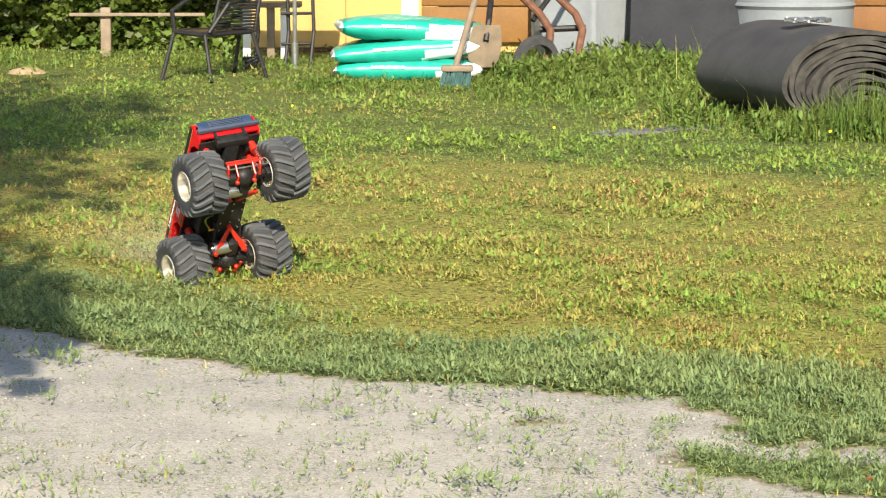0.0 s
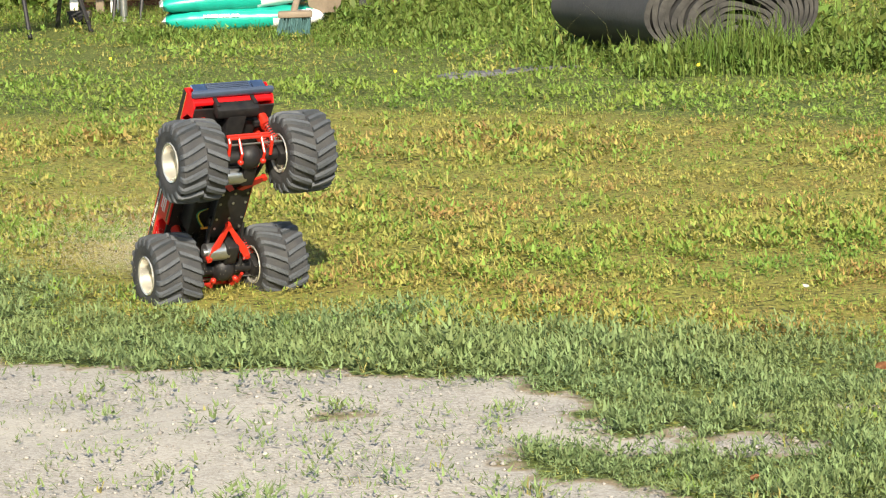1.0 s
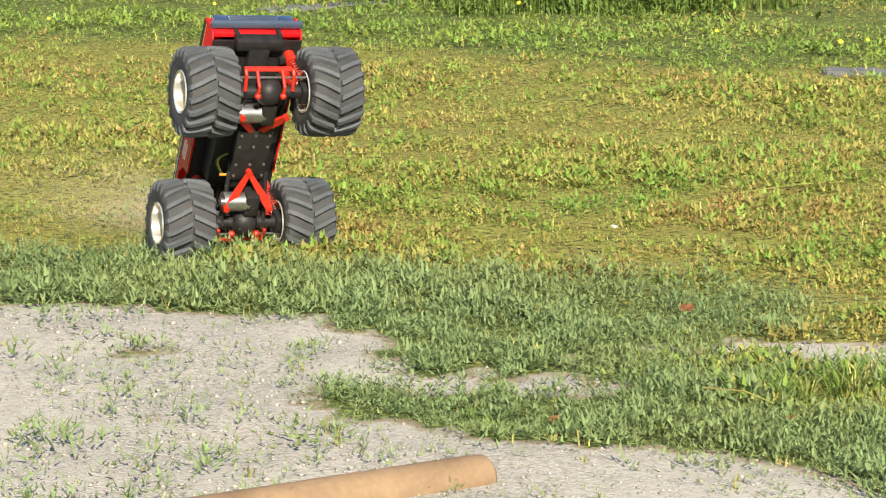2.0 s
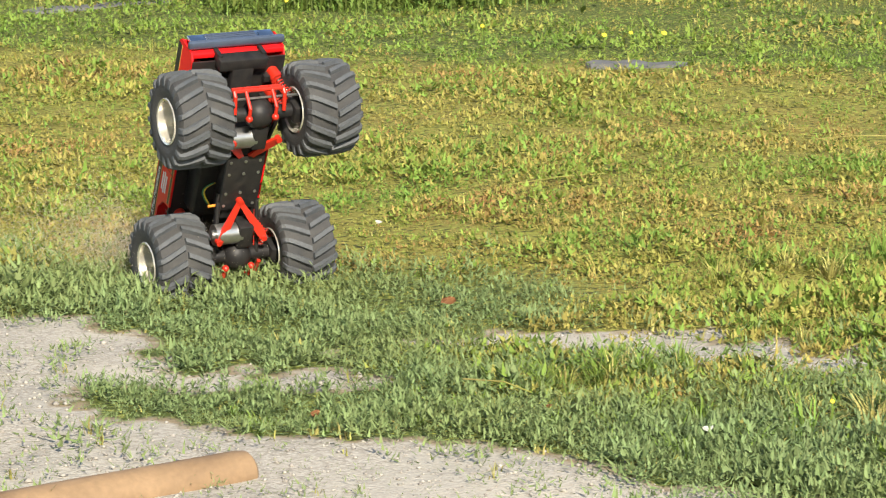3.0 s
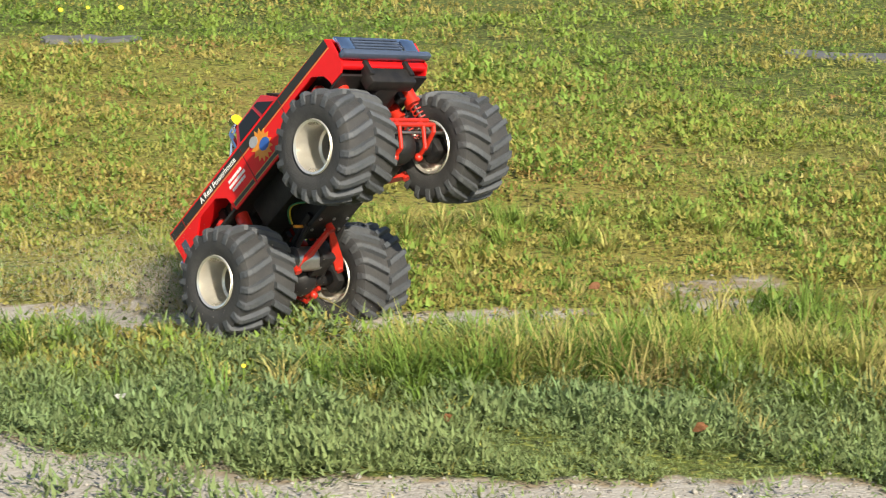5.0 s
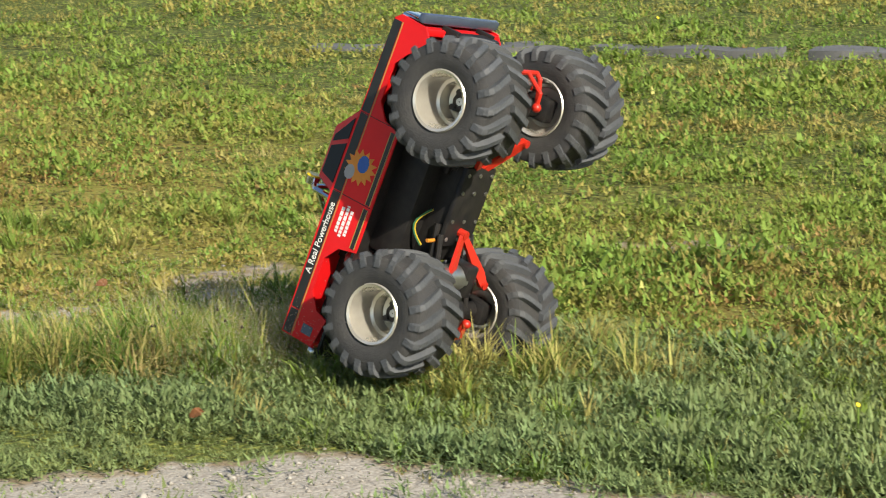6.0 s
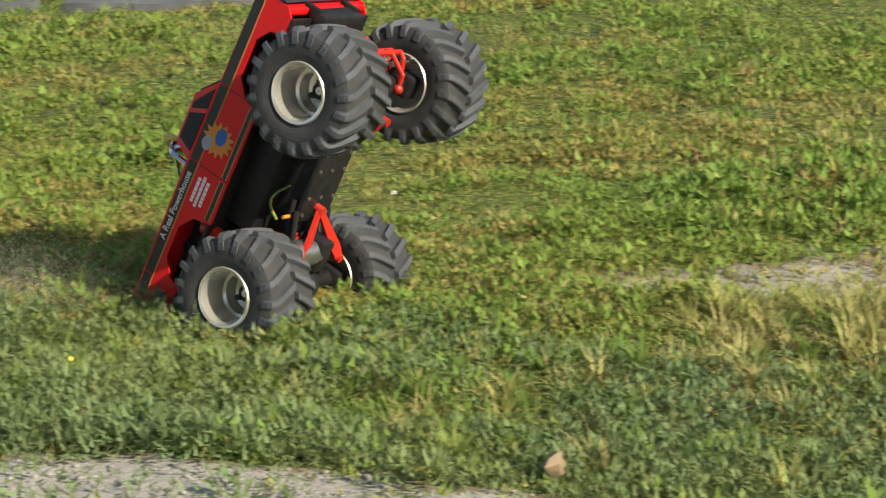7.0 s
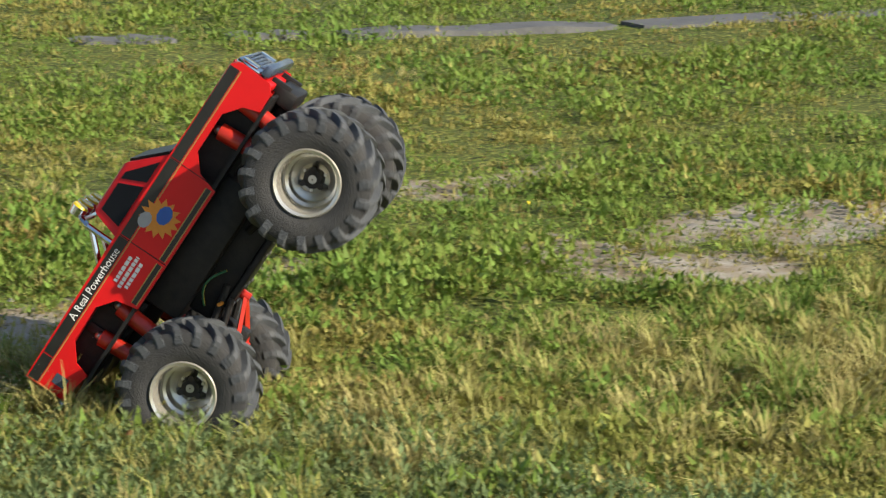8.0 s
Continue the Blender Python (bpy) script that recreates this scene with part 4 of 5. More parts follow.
for ii in range(7):
    v = ii / 6
    w = 0.085 * (0.8 + 0.2 * math.sin(v * 3.1)) if v > 0.15 else 0.05 + 0.03 * v / 0.15
    rows_.append([(0.34 + 0.02 * v + w * (jj / 4 - 1), 14.3 + 0.02 * abs(jj - 4) * 0.3 - 0.05 * v, 0.08 + 0.22 * v) for jj in range(9)])
vs = [[bm.verts.new(p) for p in row] for row in rows_]
ws = [[bm.verts.new((p[0], p[1] + 0.004, p[2])) for p in row] for row in rows_]
for ii in range(6):
    for jj in range(8):
        bm.faces.new((vs[ii][jj], vs[ii][jj + 1], vs[ii + 1][jj + 1], vs[ii + 1][jj]))
        bm.faces.new((ws[ii][jj], ws[ii + 1][jj], ws[ii + 1][jj + 1], ws[ii][jj + 1]))
part("blade", bm, M["wood"], shovel, "dusty steel blade")
bm = bmesh.new()
pipe(bm, [(0.355, 14.26, 0.22), (0.37, 14.3, 0.32), (0.44, 14.9, 1.0)], 0.016)
part("shaft", bm, M["black"], shovel, "dark shovel shaft")

# galvanised tank, dark board, steel drum
bm = bmesh.new()
pts = [(0.62, 0), (0.66, -0.16), (0.92, -0.22), (0.97, -0.24), (1.0, -0.22), (1.24, -0.10), (1.27, 0.1)]
prism(bm, pts, -0.1, 1.15, "xy")
bmesh.ops.bevel(bm, geom=[e for e in bm.edges if abs(e.verts[0].co.z - e.verts[1].co.z) > 0.5], offset=0.02, segments=3, affect="EDGES", profile=0.5)
tank = part("metal_tank", bm, M["galv"])
tank.matrix_basis = pose(0.02, 16.5, 0)
tagged(tank, "upright galvanised sheet metal tank by the wall", "tank")
bm = bmesh.new()
box(bm, (-0.34, -0.015, -0.1), (0.34, 0.015, 1.2), bevel=0.004)
board = part("dark_board", bm, M["slate"])
board.matrix_basis = pose(1.52, 16.0, 0, -14, 2, 0)
tagged(board, "dark grey board leaning against the house wall", "board")
drum = tagged(new("steel_drum"), "pale grey steel drum beside the rubber roll", "drum")
drum.location = (2.13, 16.2, 0)
bm = bmesh.new()
lathe(bm, [(0.001, 0), (0.355, 0), (0.365, 0.02), (0.355, 0.05), (0.355, 0.30), (0.37, 0.32), (0.355, 0.34), (0.355, 0.62), (0.37, 0.64), (0.355, 0.66), (0.355, 0.9), (0.365, 0.92), (0.35, 0.92), (0.001, 0.90)], 36)
bmesh.ops.rotate(bm, verts=bm.verts, matrix=Matrix.Rotation(radians(90), 3, "X"))
part("shell", bm, M["galv"], drum, "grey steel drum shell")

# wheelbarrow frame
barrow = tagged(new("wheelbarrow_frame"), "rusty tube frame of an upended wheelbarrow", "wheelbarrow")
for s in (0, 0.20):
    bm = bmesh.new()
    pipe(bm, [(0.42 + s, 15.9, 0.62), (0.52 + s, 15.8, 0.42), (0.66 + s, 15.7, 0.29), (0.72 + s * 0.9, 15.65, 0.20), (0.71 + s * 0.8, 15.6, 0.06), (0.66 + s * 0.5, 15.55, -0.02)], 0.022, 10)
    part("frame_tube", bm, M["rust"], barrow, "rusty bent tube")
bm = bmesh.new()
pipe(bm, [(0.66, 15.72, 0.20), (0.92, 15.72, 0.21)], 0.018)
pipe(bm, [(0.62, 15.72, 0.25), (0.90, 15.95, 0.62)], 0.016)
part("crossbar", bm, M["black"], barrow, "black crossbar")
bm = bmesh.new()
ring = lathe(bm, [(0.10, -0.03), (0.135, -0.03), (0.15, 0), (0.135, 0.03), (0.10, 0.03), (0.10, -0.03)], 28)
bmesh.ops.transform(bm, matrix=pose(0.64, 15.5, 0.03, 0, 0, 30), verts=bm.verts)
part("wheel_tyre", bm, M["tyre"], barrow, "small black wheelbarrow tyre")

# big roll of rubber matting
roll_mat = tagged(new("rubber_roll"), "large slumped roll of black rubber matting in tall grass", "rubber roll")
AX = Vector((-0.30, 0.95, 0)).normalized()
SD = Vector((AX.y, -AX.x, 0))
FRONT = Vector((1.90, 11.5, 0.0))


def roll_pt(a, r, along):
    up = r * math.sin(a)
    sag = (1 - r) * (0.5 + 0.5 * math.cos(0.5 * a))
    return FRONT + SD * (0.36 * r * math.cos(a) + 0.05 * (1 - r)) + Vector((0, 0, 0.205 - 0.10 * (1 - r) - 0.02 * sag + 0.225 * up * (0.86 if up < 0 else 1))) + AX * along


bm = bmesh.new()
turns, per = 13, 48
prev = None
for k in range(turns * per + 1):
    a = math.pi * 0.15 + 2 * math.pi * k / per
    r = 0.10 + 0.86 * k / (turns * per) + 0.010 * math.sin(3 * a + k * 0.07) + 0.008 * math.sin(5 * a + 1.3 * (k // per))
    th = 0.054
    jag = 0.012 * math.sin(k * 0.13) + 0.03 * (k // per % 2) * 0.3
    cur = [bm.verts.new(roll_pt(a, r, jag)), bm.verts.new(roll_pt(a, r + th, jag)), bm.verts.new(roll_pt(a, r + th, 0.95)), bm.verts.new(roll_pt(a, r, 0.95))]
    if prev:
        for j in range(4):
            f = bm.faces.new((prev[j], prev[(j + 1) % 4], cur[(j + 1) % 4], cur[j]))
            f.material_index = 1 if j == 0 else 0
    prev = cur
part("matting", bm, [M["rubber"], M["rubberedge"]], roll_mat, "black rubber matting with dusty edges")
bm = bmesh.new()
rc = random.Random(8)
for k in range(60):
    p = FRONT + AX * (0.35 + 0.12 * rc.random()) + SD * (-0.15 + 0.17 * rc.random()) + Vector((0, 0, 0.435 + 0.012 * rc.random()))
    a = rc.random() * 6.28
    d = Vector((math.cos(a), math.sin(a), 0.3 * (rc.random() - 0.5))) * 0.018
    rod(bm, p - d, p + d, 0.006, seg=6)
chain = part("chain", bm, M["steel"])
tagged(chain, "rusty grey chain heaped on the rubber roll", "chain")

# garden chair
chair = tagged(new("garden_chair"), "black metal garden chair with a woven back on the lawn", "chair")
LEGS = [((-1.33, 14.45, 0.0), (-1.27, 14.55, 0.25)), ((-1.06, 14.35, 0.0), (-1.10, 14.45, 0.235)), ((-0.80, 14.7, 0.0), (-0.88, 14.75, 0.24)), ((-1.0, 15.0, 0.0), (-0.96, 14.95, 0.24))]
for a, b in LEGS:
    bm = bmesh.new()
    rod(bm, a, b, 0.011, seg=8)
    part("leg", bm, M["black"], chair, "black tube leg")
bm = bmesh.new()
pipe(bm, [(-1.27, 14.55, 0.25), (-1.10, 14.45, 0.235), (-0.88, 14.75, 0.24), (-0.96, 14.95, 0.24), (-1.24, 14.72, 0.25), (-1.27, 14.55, 0.25)], 0.011)
part("seat_frame", bm, M["black"], chair, "black tube seat frame")
bm = bmesh.new()
pipe(bm, [(-1.27, 14.55, 0.25), (-1.28, 14.55, 0.36), (-1.20, 14.62, 0.42), (-1.02, 14.85, 0.43)], 0.012)
pipe(bm, [(-1.08, 14.46, 0.25), (-0.98, 14.5, 0.40), (-0.90, 14.8, 0.42)], 0.012)
part("armrest", bm, M["black"], chair, "black bent armrest tube")
bm = bmesh.new()
for k in range(26):
    f = k / 25
    y_ = 14.74 + 0.15 * f
    rod(bm, (-1.06 + 0.07 * f, y_ - 0.12, 0.245 + 0.42 * f), (-0.87 + 0.05 * f, y_ + 0.03, 0.245 + 0.42 * f), 0.0062, seg=6)
tagged(part("woven_back", bm, M["wicker"], chair, "black woven cord backrest"), kind="stuff")
bm = bmesh.new()
for k in range(16):
    f = k / 15
    rod(bm, (-1.26 + 0.20 * f, 14.54 - 0.06 * f + 0.0, 0.247), (-1.22 + 0.26 * f, 14.72 + 0.21 * f, 0.247), 0.006, seg=6)
tagged(part("woven_seat", bm, M["wicker"], chair, "black woven cord seat"), kind="stuff")
bm = bmesh.new()
pipe(bm, [(-1.08, 14.6, 0.24), (-0.99, 14.76, 0.68), (-0.80, 14.9, 0.68), (-0.87, 14.78, 0.24)], 0.011)
part("back_frame", bm, M["black"], chair, "black tube back frame")

# parasol foot and table frame
table = tagged(new("patio_table"), "dark metal patio table frame with a steel parasol pole", "table")
for xx in (-0.93, -0.76, -0.62):
    bm = bmesh.new()
    pipe(bm, [(xx, 15.5, 0.0), (xx + 0.02, 15.55, 0.2), (xx, 15.6, 0.74)], 0.011)
    part("leg", bm, M["black"], table, "dark metal leg")
for z in (0.13, 0.30):
    bm = bmesh.new()
    rod(bm, (-0.78, 15.52, z), (-0.60, 15.56, z), 0.009, seg=8)
    part("stretcher", bm, M["black"], table, "dark metal stretcher")
bm = bmesh.new()
rod(bm, (-0.70, 15.45, 0.0), (-0.70, 15.45, 0.14), 0.02, seg=14)
rod(bm, (-0.70, 15.45, 0.14), (-0.70, 15.45, 0.9), 0.012, seg=10)
part("parasol_pole", bm, M["steel"], table, "steel parasol pole")
bm = bmesh.new()
box(bm, (-1.15, 15.2, 0.72), (-0.45, 15.9, 0.745), bevel=0.006)
part("tabletop", bm, M["black"], table, "dark tabletop")
trestle = tagged(new("wooden_trestle"), "pale wooden trestle beside the house wall", "trestle")
for xx, col in ((-1.06, "trim_white"), (-0.92, "wood"), (-0.84, "trim_white")):
    bm = bmesh.new()
    box(bm, (xx, 16.3, 0.0), (xx + 0.045, 16.35, 0.32), pose(0, 0, 0, 0, 0, 0), 0.003)
    part("leg", bm, M[col], trestle, "pale wooden leg")
bm = bmesh.new()
box(bm, (-1.1, 16.25, 0.30), (-0.72, 16.45, 0.33), bevel=0.004)
part("top_board", bm, M["wood"], trestle, "weathered top board")
# low rail on posts by the hedge
fence = tagged(new("rail_fence"), "weathered low wooden rail on posts before the hedge", "fence")
for xx in (-2.9, -1.92):
    bm = bmesh.new()
    box(bm, (xx, 16.5, -0.05), (xx + 0.06, 16.56, 0.29), bevel=0.004)
    part("post", bm, M["wood"], fence, "pale wooden post")
bm = bmesh.new()
box(bm, (-2.1, 16.47, 0.24), (-1.3, 16.50, 0.26), bevel=0.003)
part("rail", bm, M["wood"], fence, "thin wooden rail")
bm = bmesh.new()
bmesh.ops.create_icosphere(bm, subdivisions=2, radius=0.09, matrix=Matrix.LocRotScale((-2.12, 15.0, 0.0), None, (1.2, 0.8, 0.42)))
tagged(part("boulder", bm, M["stone"]), "small tan boulder in the lawn", "stone")
bm = bmesh.new()
box(bm, (-0.98, 15.3, 0.0), (-0.86, 15.4, 0.07), bevel=0.004)
tagged(part("black_pot", bm, M["black"]), "small square black plant pot on the grass", "pot")


def leaf_cloud(count, place, size):
    """Many folded leaves at given places."""
    p = place(count)
    n_ = len(p)
    L = rs.uniform(size * 0.6, size * 1.3, n_)
    az, el = rs.uniform(0, 6.283, n_), rs.uniform(-0.6, 0.9, n_)
    d = np.stack([np.cos(az) * np.cos(el), np.sin(az) * np.cos(el), np.sin(el)], -1)
    s_ = np.cross(d, rs.normal(size=(n_, 3)))
    s_ /= np.linalg.norm(s_, axis=1)[:, None]
    mid = p + d * (0.5 * L)[:, None]
    up = np.cross(s_, d) * (0.12 * L)[:, None]
    w = (0.42 * L)[:, None]
    v = np.stack([p, mid + s_ * w + up, p + d * L[:, None], mid - s_ * w + up], 1).reshape(-1, 3)
    return v, np.arange(4 * n_).reshape(-1, 4)


def hedge_places(k):
    x_ = rs.uniform(-6.5, -0.95, k)
    z_ = rs.uniform(0.02, 1.7, k) ** 1.0
    front = 17.05 + 0.25 * wob(x_, z_, 5, 41) + 0.12 * wob(x_, z_, 14, 42)
    y_ = front + np.abs(rs.normal(0, 0.18, k))
    ok = (y_ < HY - 0.05) | (x_ < -1.1)
    return np.stack([x_, y_, z_], -1)[ok]


hv, hf = leaf_cloud(56000, hedge_places, 0.052)
mesh_np("hedge", hv, hf, M["hedge"], "leafy green currant hedge beside the house", "hedge")
# one plain block added behind the leaves to fill the hedge
bm = bmesh.new()
box(bm, (-9.0, 17.7, -0.1), (-1.15, 18.4, 1.6))
tagged(part("hedge_core", bm, M["bark"]), "solid bark-brown block filling the inside of the hedge", "hedge")


# tall weeds along the house and round the roll
def strip_places(k, x0, x1, y0, y1):
    return rs.uniform(x0, x1, k), rs.uniform(y0, y1, k)


sets = []
for k, x0, x1, y0, y1, ln in ((4200, -2.6, 2.6, 15.2, 16.6, 0.05), (8200, 0.35, 2.2, 14.2, 15.8, 0.075), (6000, 0.3, 1.9, 13.0, 14.3, 0.045), (4200, 1.45, 2.5, 10.95, 11.5, 0.06), (2600, 1.1, 2.9, 11.5, 12.6, 0.07), (3000, -0.6, 0.5, 13.6, 14.25, 0.035), (1800, 2.2, 3.5, 11.4, 13.5, 0.09)):
    k = int(2.4 * k)
    ln *= 0.5
    a, b = rs.uniform(x0, x1, k), rs.normal((y0 + y1) / 2, (y1 - y0) / 3, k)
    w = rs.uniform(0.5, 1.3, k) * (1 + 0.4 * wob(a, b, 5, 51) + 0.25 * wob(a, b, 13, 52)).clip(0.3, 2)
    cut = rs.uniform(0, 1, k) < 0.8
    sets.append(leaves(a[cut], b[cut], ln * w[cut], 0.33 * ln * w[cut], rs.uniform(0.3, 1.7, cut.sum()), rs.uniform(0, 1.6, cut.sum()) * ln * w[cut]))
    sets.append(blades(a[~cut], b[~cut], 2.6 * ln * w[~cut], rs.uniform(0.003, 0.006, (~cut).sum()), rs.uniform(0.1, 0.9, (~cut).sum())))
v1, f1 = join(*sets)
mesh_np("tall_weeds", v1, f1, M["weed"], "tall green weeds and grass along the house", "weeds")
a, b = strip_places(2600, 1.5, 2.75, 10.95, 11.6)
v1, f1 = blades(a, b, rs.uniform(0.05, 0.15, 2600) * (1 + 0.8 * wob(a, b, 6, 53)).clip(0.4, 2), rs.uniform(0.0025, 0.006, 2600), rs.uniform(0.1, 0.8, 2600))
mesh_np("tall_grass", v1, f1, M["weed"], "tall grass blades in front of the rubber roll", "grass")
a, b = strip_places(46, 1.15, 2.4, 11.4, 15.0)
v1, f1 = blades(a, b, rs.uniform(0.14, 0.30, 46), rs.uniform(0.003, 0.005, 46), rs.uniform(0.2, 0.7, 46))
mesh_np("seed_stalks", v1, f1, M["straw"], "pale seed stalks round the rubber roll", "weeds")

# dry tufts and taller growth in the field
sets, dry, pale = [], [], []


def tuft(cx, cy, k, h0, spread):
    """Blades fanning out of one root."""
    az = rs.uniform(0, 6.283, k)
    out = np.abs(rs.normal(0, spread, k))
    p0 = np.stack([cx + out * np.cos(az) * 0.6, cy + out * np.sin(az) * 0.6], -1)
    lean = (0.42 + out / spread * 0.45 + rs.uniform(-0.2, 0.3, k)).clip(0.05, 1.2)
    az = az + rs.normal(0, 0.5, k)
    L = rs.uniform(0.45, 1.1, k) * h0 * (0.7 if cx > 3.0 else 0.78)
    w = rs.uniform(0.0016, 0.0034, k)
    h = np.stack([np.cos(az), np.sin(az), 0 * az], -1)
    s_ = np.stack([-np.sin(az), np.cos(az), 0 * az], -1) * w[:, None] / 2
    up = np.array([0, 0, 1.0])
    p = np.stack([p0[:, 0], p0[:, 1], height(p0[:, 0], p0[:, 1]) - 0.003], -1)
    a_ = p + (h * np.sin(lean * 0.6)[:, None] + up * np.cos(lean * 0.6)[:, None]) * (0.55 * L)[:, None]
    b_ = a_ + (h * np.sin(lean * 1.5)[:, None] + up * np.cos(lean * 1.5)[:, None]) * (0.45 * L)[:, None]
    v = np.stack([p - s_, p + s_, a_ + s_ * 0.8, a_ - s_ * 0.8, b_ + s_ * 0.12, b_ - s_ * 0.12], 1).reshape(-1, 3)
    q_ = np.arange(k)[:, None] * 6
    return v, np.concatenate([q_ + np.array([0, 1, 2, 3]), q_ + np.array([3, 2, 4, 5])])


# patches: centre, spread, number of tufts, height, share of dry ones
for cx, cy, sx, sy, k, h0, share in ((1.90, 4.36, 0.10, 0.045, 60, 0.125, 0.45), (2.05, 4.30, 0.10, 0.045, 70, 0.135, 0.5), (2.22, 4.24, 0.10, 0.045, 70, 0.13, 0.6), (2.40, 4.18, 0.10, 0.05, 60, 0.12, 0.75), (2.5, 4.62, 0.10, 0.05, 30, 0.10, 0.35), (2.48, 4.02, 0.08, 0.06, 40, 0.10, 0.8), (2.58, 3.9, 0.08, 0.05, 30, 0.10, 0.7), (1.42, 4.8, 0.08, 0.03, 14, 0.09, 0.5), (2.25, 5.55, 0.2, 0.08, 40, 0.08, 0.6), (3.55, 2.88, 0.14, 0.06, 50, 0.10, 0.75), (3.4, 3.02, 0.12, 0.06, 40, 0.09, 0.5), (4.06, 2.1, 0.1, 0.05, 50, 0.11, 0.8), (1.98, 4.32, 0.22, 0.06, 60, 0.10, 0.5), (2.33, 4.22, 0.13, 0.09, 40, 0.085, 0.6), (2.0, 4.95, 0.25, 0.08, 22, 0.055, 0.5), (2.5, 5.35, 0.3, 0.12, 36, 0.075, 0.4), (1.5, 4.5, 0.16, 0.08, 18, 0.06, 0.4),
                                     (2.42, 4.42, 0.12, 0.08, 34, 0.08, 0.7), (2.05, 5.15, 0.2, 0.1, 18, 0.06, 0.7), (3.1, 3.05, 0.3, 0.3, 60, 0.06, 0.3), (3.3, 2.75, 0.2, 0.2, 60, 0.07, 0.45), (3.75, 2.45, 0.28, 0.14, 100, 0.08, 0.6),
                                     (4.15, 2.2, 0.3, 0.14, 90, 0.085, 0.6), (4.5, 2.0, 0.3, 0.2, 60, 0.085, 0.5), (2.6, 3.75, 0.3, 0.15, 60, 0.06, 0.35), (4.4, 3.9, 0.9, 0.5, 80, 0.05, 0.3), (3.4, 5.4, 0.9, 0.7, 80, 0.05, 0.35), (1.2, 4.75, 0.25, 0.15, 30, 0.045, 0.1),
                                     (3.25, 2.42, 0.2, 0.07, 60, 0.085, 0.55), (2.45, 3.62, 0.12, 0.08, 40, 0.06, 0.4), (2.72, 3.38, 0.12, 0.08, 44, 0.06, 0.3), (2.95, 3.12, 0.12, 0.1, 50, 0.065, 0.4), (3.6, 2.3, 0.25, 0.1, 60, 0.085, 0.6)):
    for j in range(k):
        tx, ty = rs.normal(cx, sx), rs.normal(cy, sy)
        if bareness(np.array([tx]), np.array([ty]))[0] > 0.4:
            continue
        (pale if cx > 3.0 and rs.uniform() < 0.55 else dry if rs.uniform() < 0.85 * share else sets).append(tuft(tx, ty, rs.randint(24, 60), h0 * rs.uniform(0.6, 1.2), rs.uniform(0.012, 0.035)))
v1, f1 = join(*pale)
mesh_np("pale_tufts", v1, f1, M["palestraw"], "pale dry grass tufts in the field", "grass")
v1, f1 = join(*dry)
mesh_np("dry_tufts", v1, f1, M["straw"], "tufts of dry straw-coloured grass", "grass")
v1, f1 = join(*sets)
mesh_np("green_tufts", v1, f1, M["lush"], "tufts of taller green grass", "grass")

# loose gravel
x, y, r = fan(60000, 2.5, 9)
q = rs.uniform(0, 1, len(x)) < bareness(x, y) * 0.9
x, y, r = keep(q, x, y, r)
n = len(x)
oct_v = np.array([(1, 0, 0), (0, 1, 0), (-1, 0, 0), (0, -1, 0), (0, 0, 1), (0, 0, -1)], float)
oct_f = np.array([(0, 1, 4), (1, 2, 4), (2, 3, 4), (3, 0, 4), (1, 0, 5), (2, 1, 5), (3, 2, 5), (0, 3, 5)])
size = rs.gamma(2.2, 0.0008, n) + 0.0010
ang = rs.uniform(0, 6.28, n)
ov = oct_v[None] * rs.uniform(0.6, 1.3, (n, 6, 1)) * np.array([1, 1, 0.65]) * size[:, None, None]
ca, sa = np.cos(ang)[:, None], np.sin(ang)[:, None]
pv = np.stack([ov[..., 0] * ca - ov[..., 1] * sa + x[:, None], ov[..., 0] * sa + ov[..., 1] * ca + y[:, None], ov[..., 2] + height(x, y)[:, None] + 0.3 * size[:, None]], -1).reshape(-1, 3)
pf = (np.arange(n)[:, None, None] * 6 + oct_f[None]).reshape(-1, 3)
mesh_np("gravel", pv, pf, M["pebble"], "loose pale gravel on the drive", "gravel")


# ---- small things on the ground ----
def strip_piece(a, b, w):
    """A flat length of grey matting, slightly wavy, lying in the grass."""
    a, b = Vector((*a, 0)), Vector((*b, 0))
    d = b - a
    side_ = Vector((-d.y, d.x, 0)).normalized()
    bm_ = bmesh.new()
    rows_ = []
    for k in range(13):
        p = a + d * (k / 12)
        w_ = 0.8 * w / 2 * (1 + 0.12 * math.sin(k * 1.7 + a.x * 5)) * (0.75 if k in (0, 12) else 1)
        z_ = 0.008 + 0.003 * math.sin(k * 1.1 + a.y)
        rows_.append([bm_.verts.new((*(p + side_ * s * w_).xy, z_ + h)) for s, h in ((-1, 0), (1, 0), (1, -0.025), (-1, -0.025))])
    for p, q in zip(rows_, rows_[1:]):
        for j in range(4):
            bm_.faces.new((p[j], p[(j + 1) % 4], q[(j + 1) % 4], q[j]))
    bm_.faces.new(rows_[0])
    bm_.faces.new(rows_[-1])
    return tagged(part("ground_strip", bm_, M["greystrip"]), "flat weathered grey strip lying in the lawn", "edging strip", "edging strips in the lawn")


for a, b, w in (((0.80, 11.36), (1.33, 11.66), 0.17), ((2.36, 8.96), (2.60, 8.80), 0.13), ((3.05, 8.35), (3.22, 8.25), 0.10), ((4.16, 7.76), (4.62, 7.30), 0.17), ((4.70, 7.16), (5.0, 6.72), 0.10), ((5.05, 6.66), (5.5, 6.12), 0.15),
                ((6.30, 5.12), (6.52, 4.98), 0.14), ((6.66, 4.9), (6.84, 4.77), 0.12), ((6.9, 4.72), (7.55, 4.28), 0.16), ((7.6, 4.24), (8.9, 3.5), 0.19)):
    strip_piece(a, b, w)

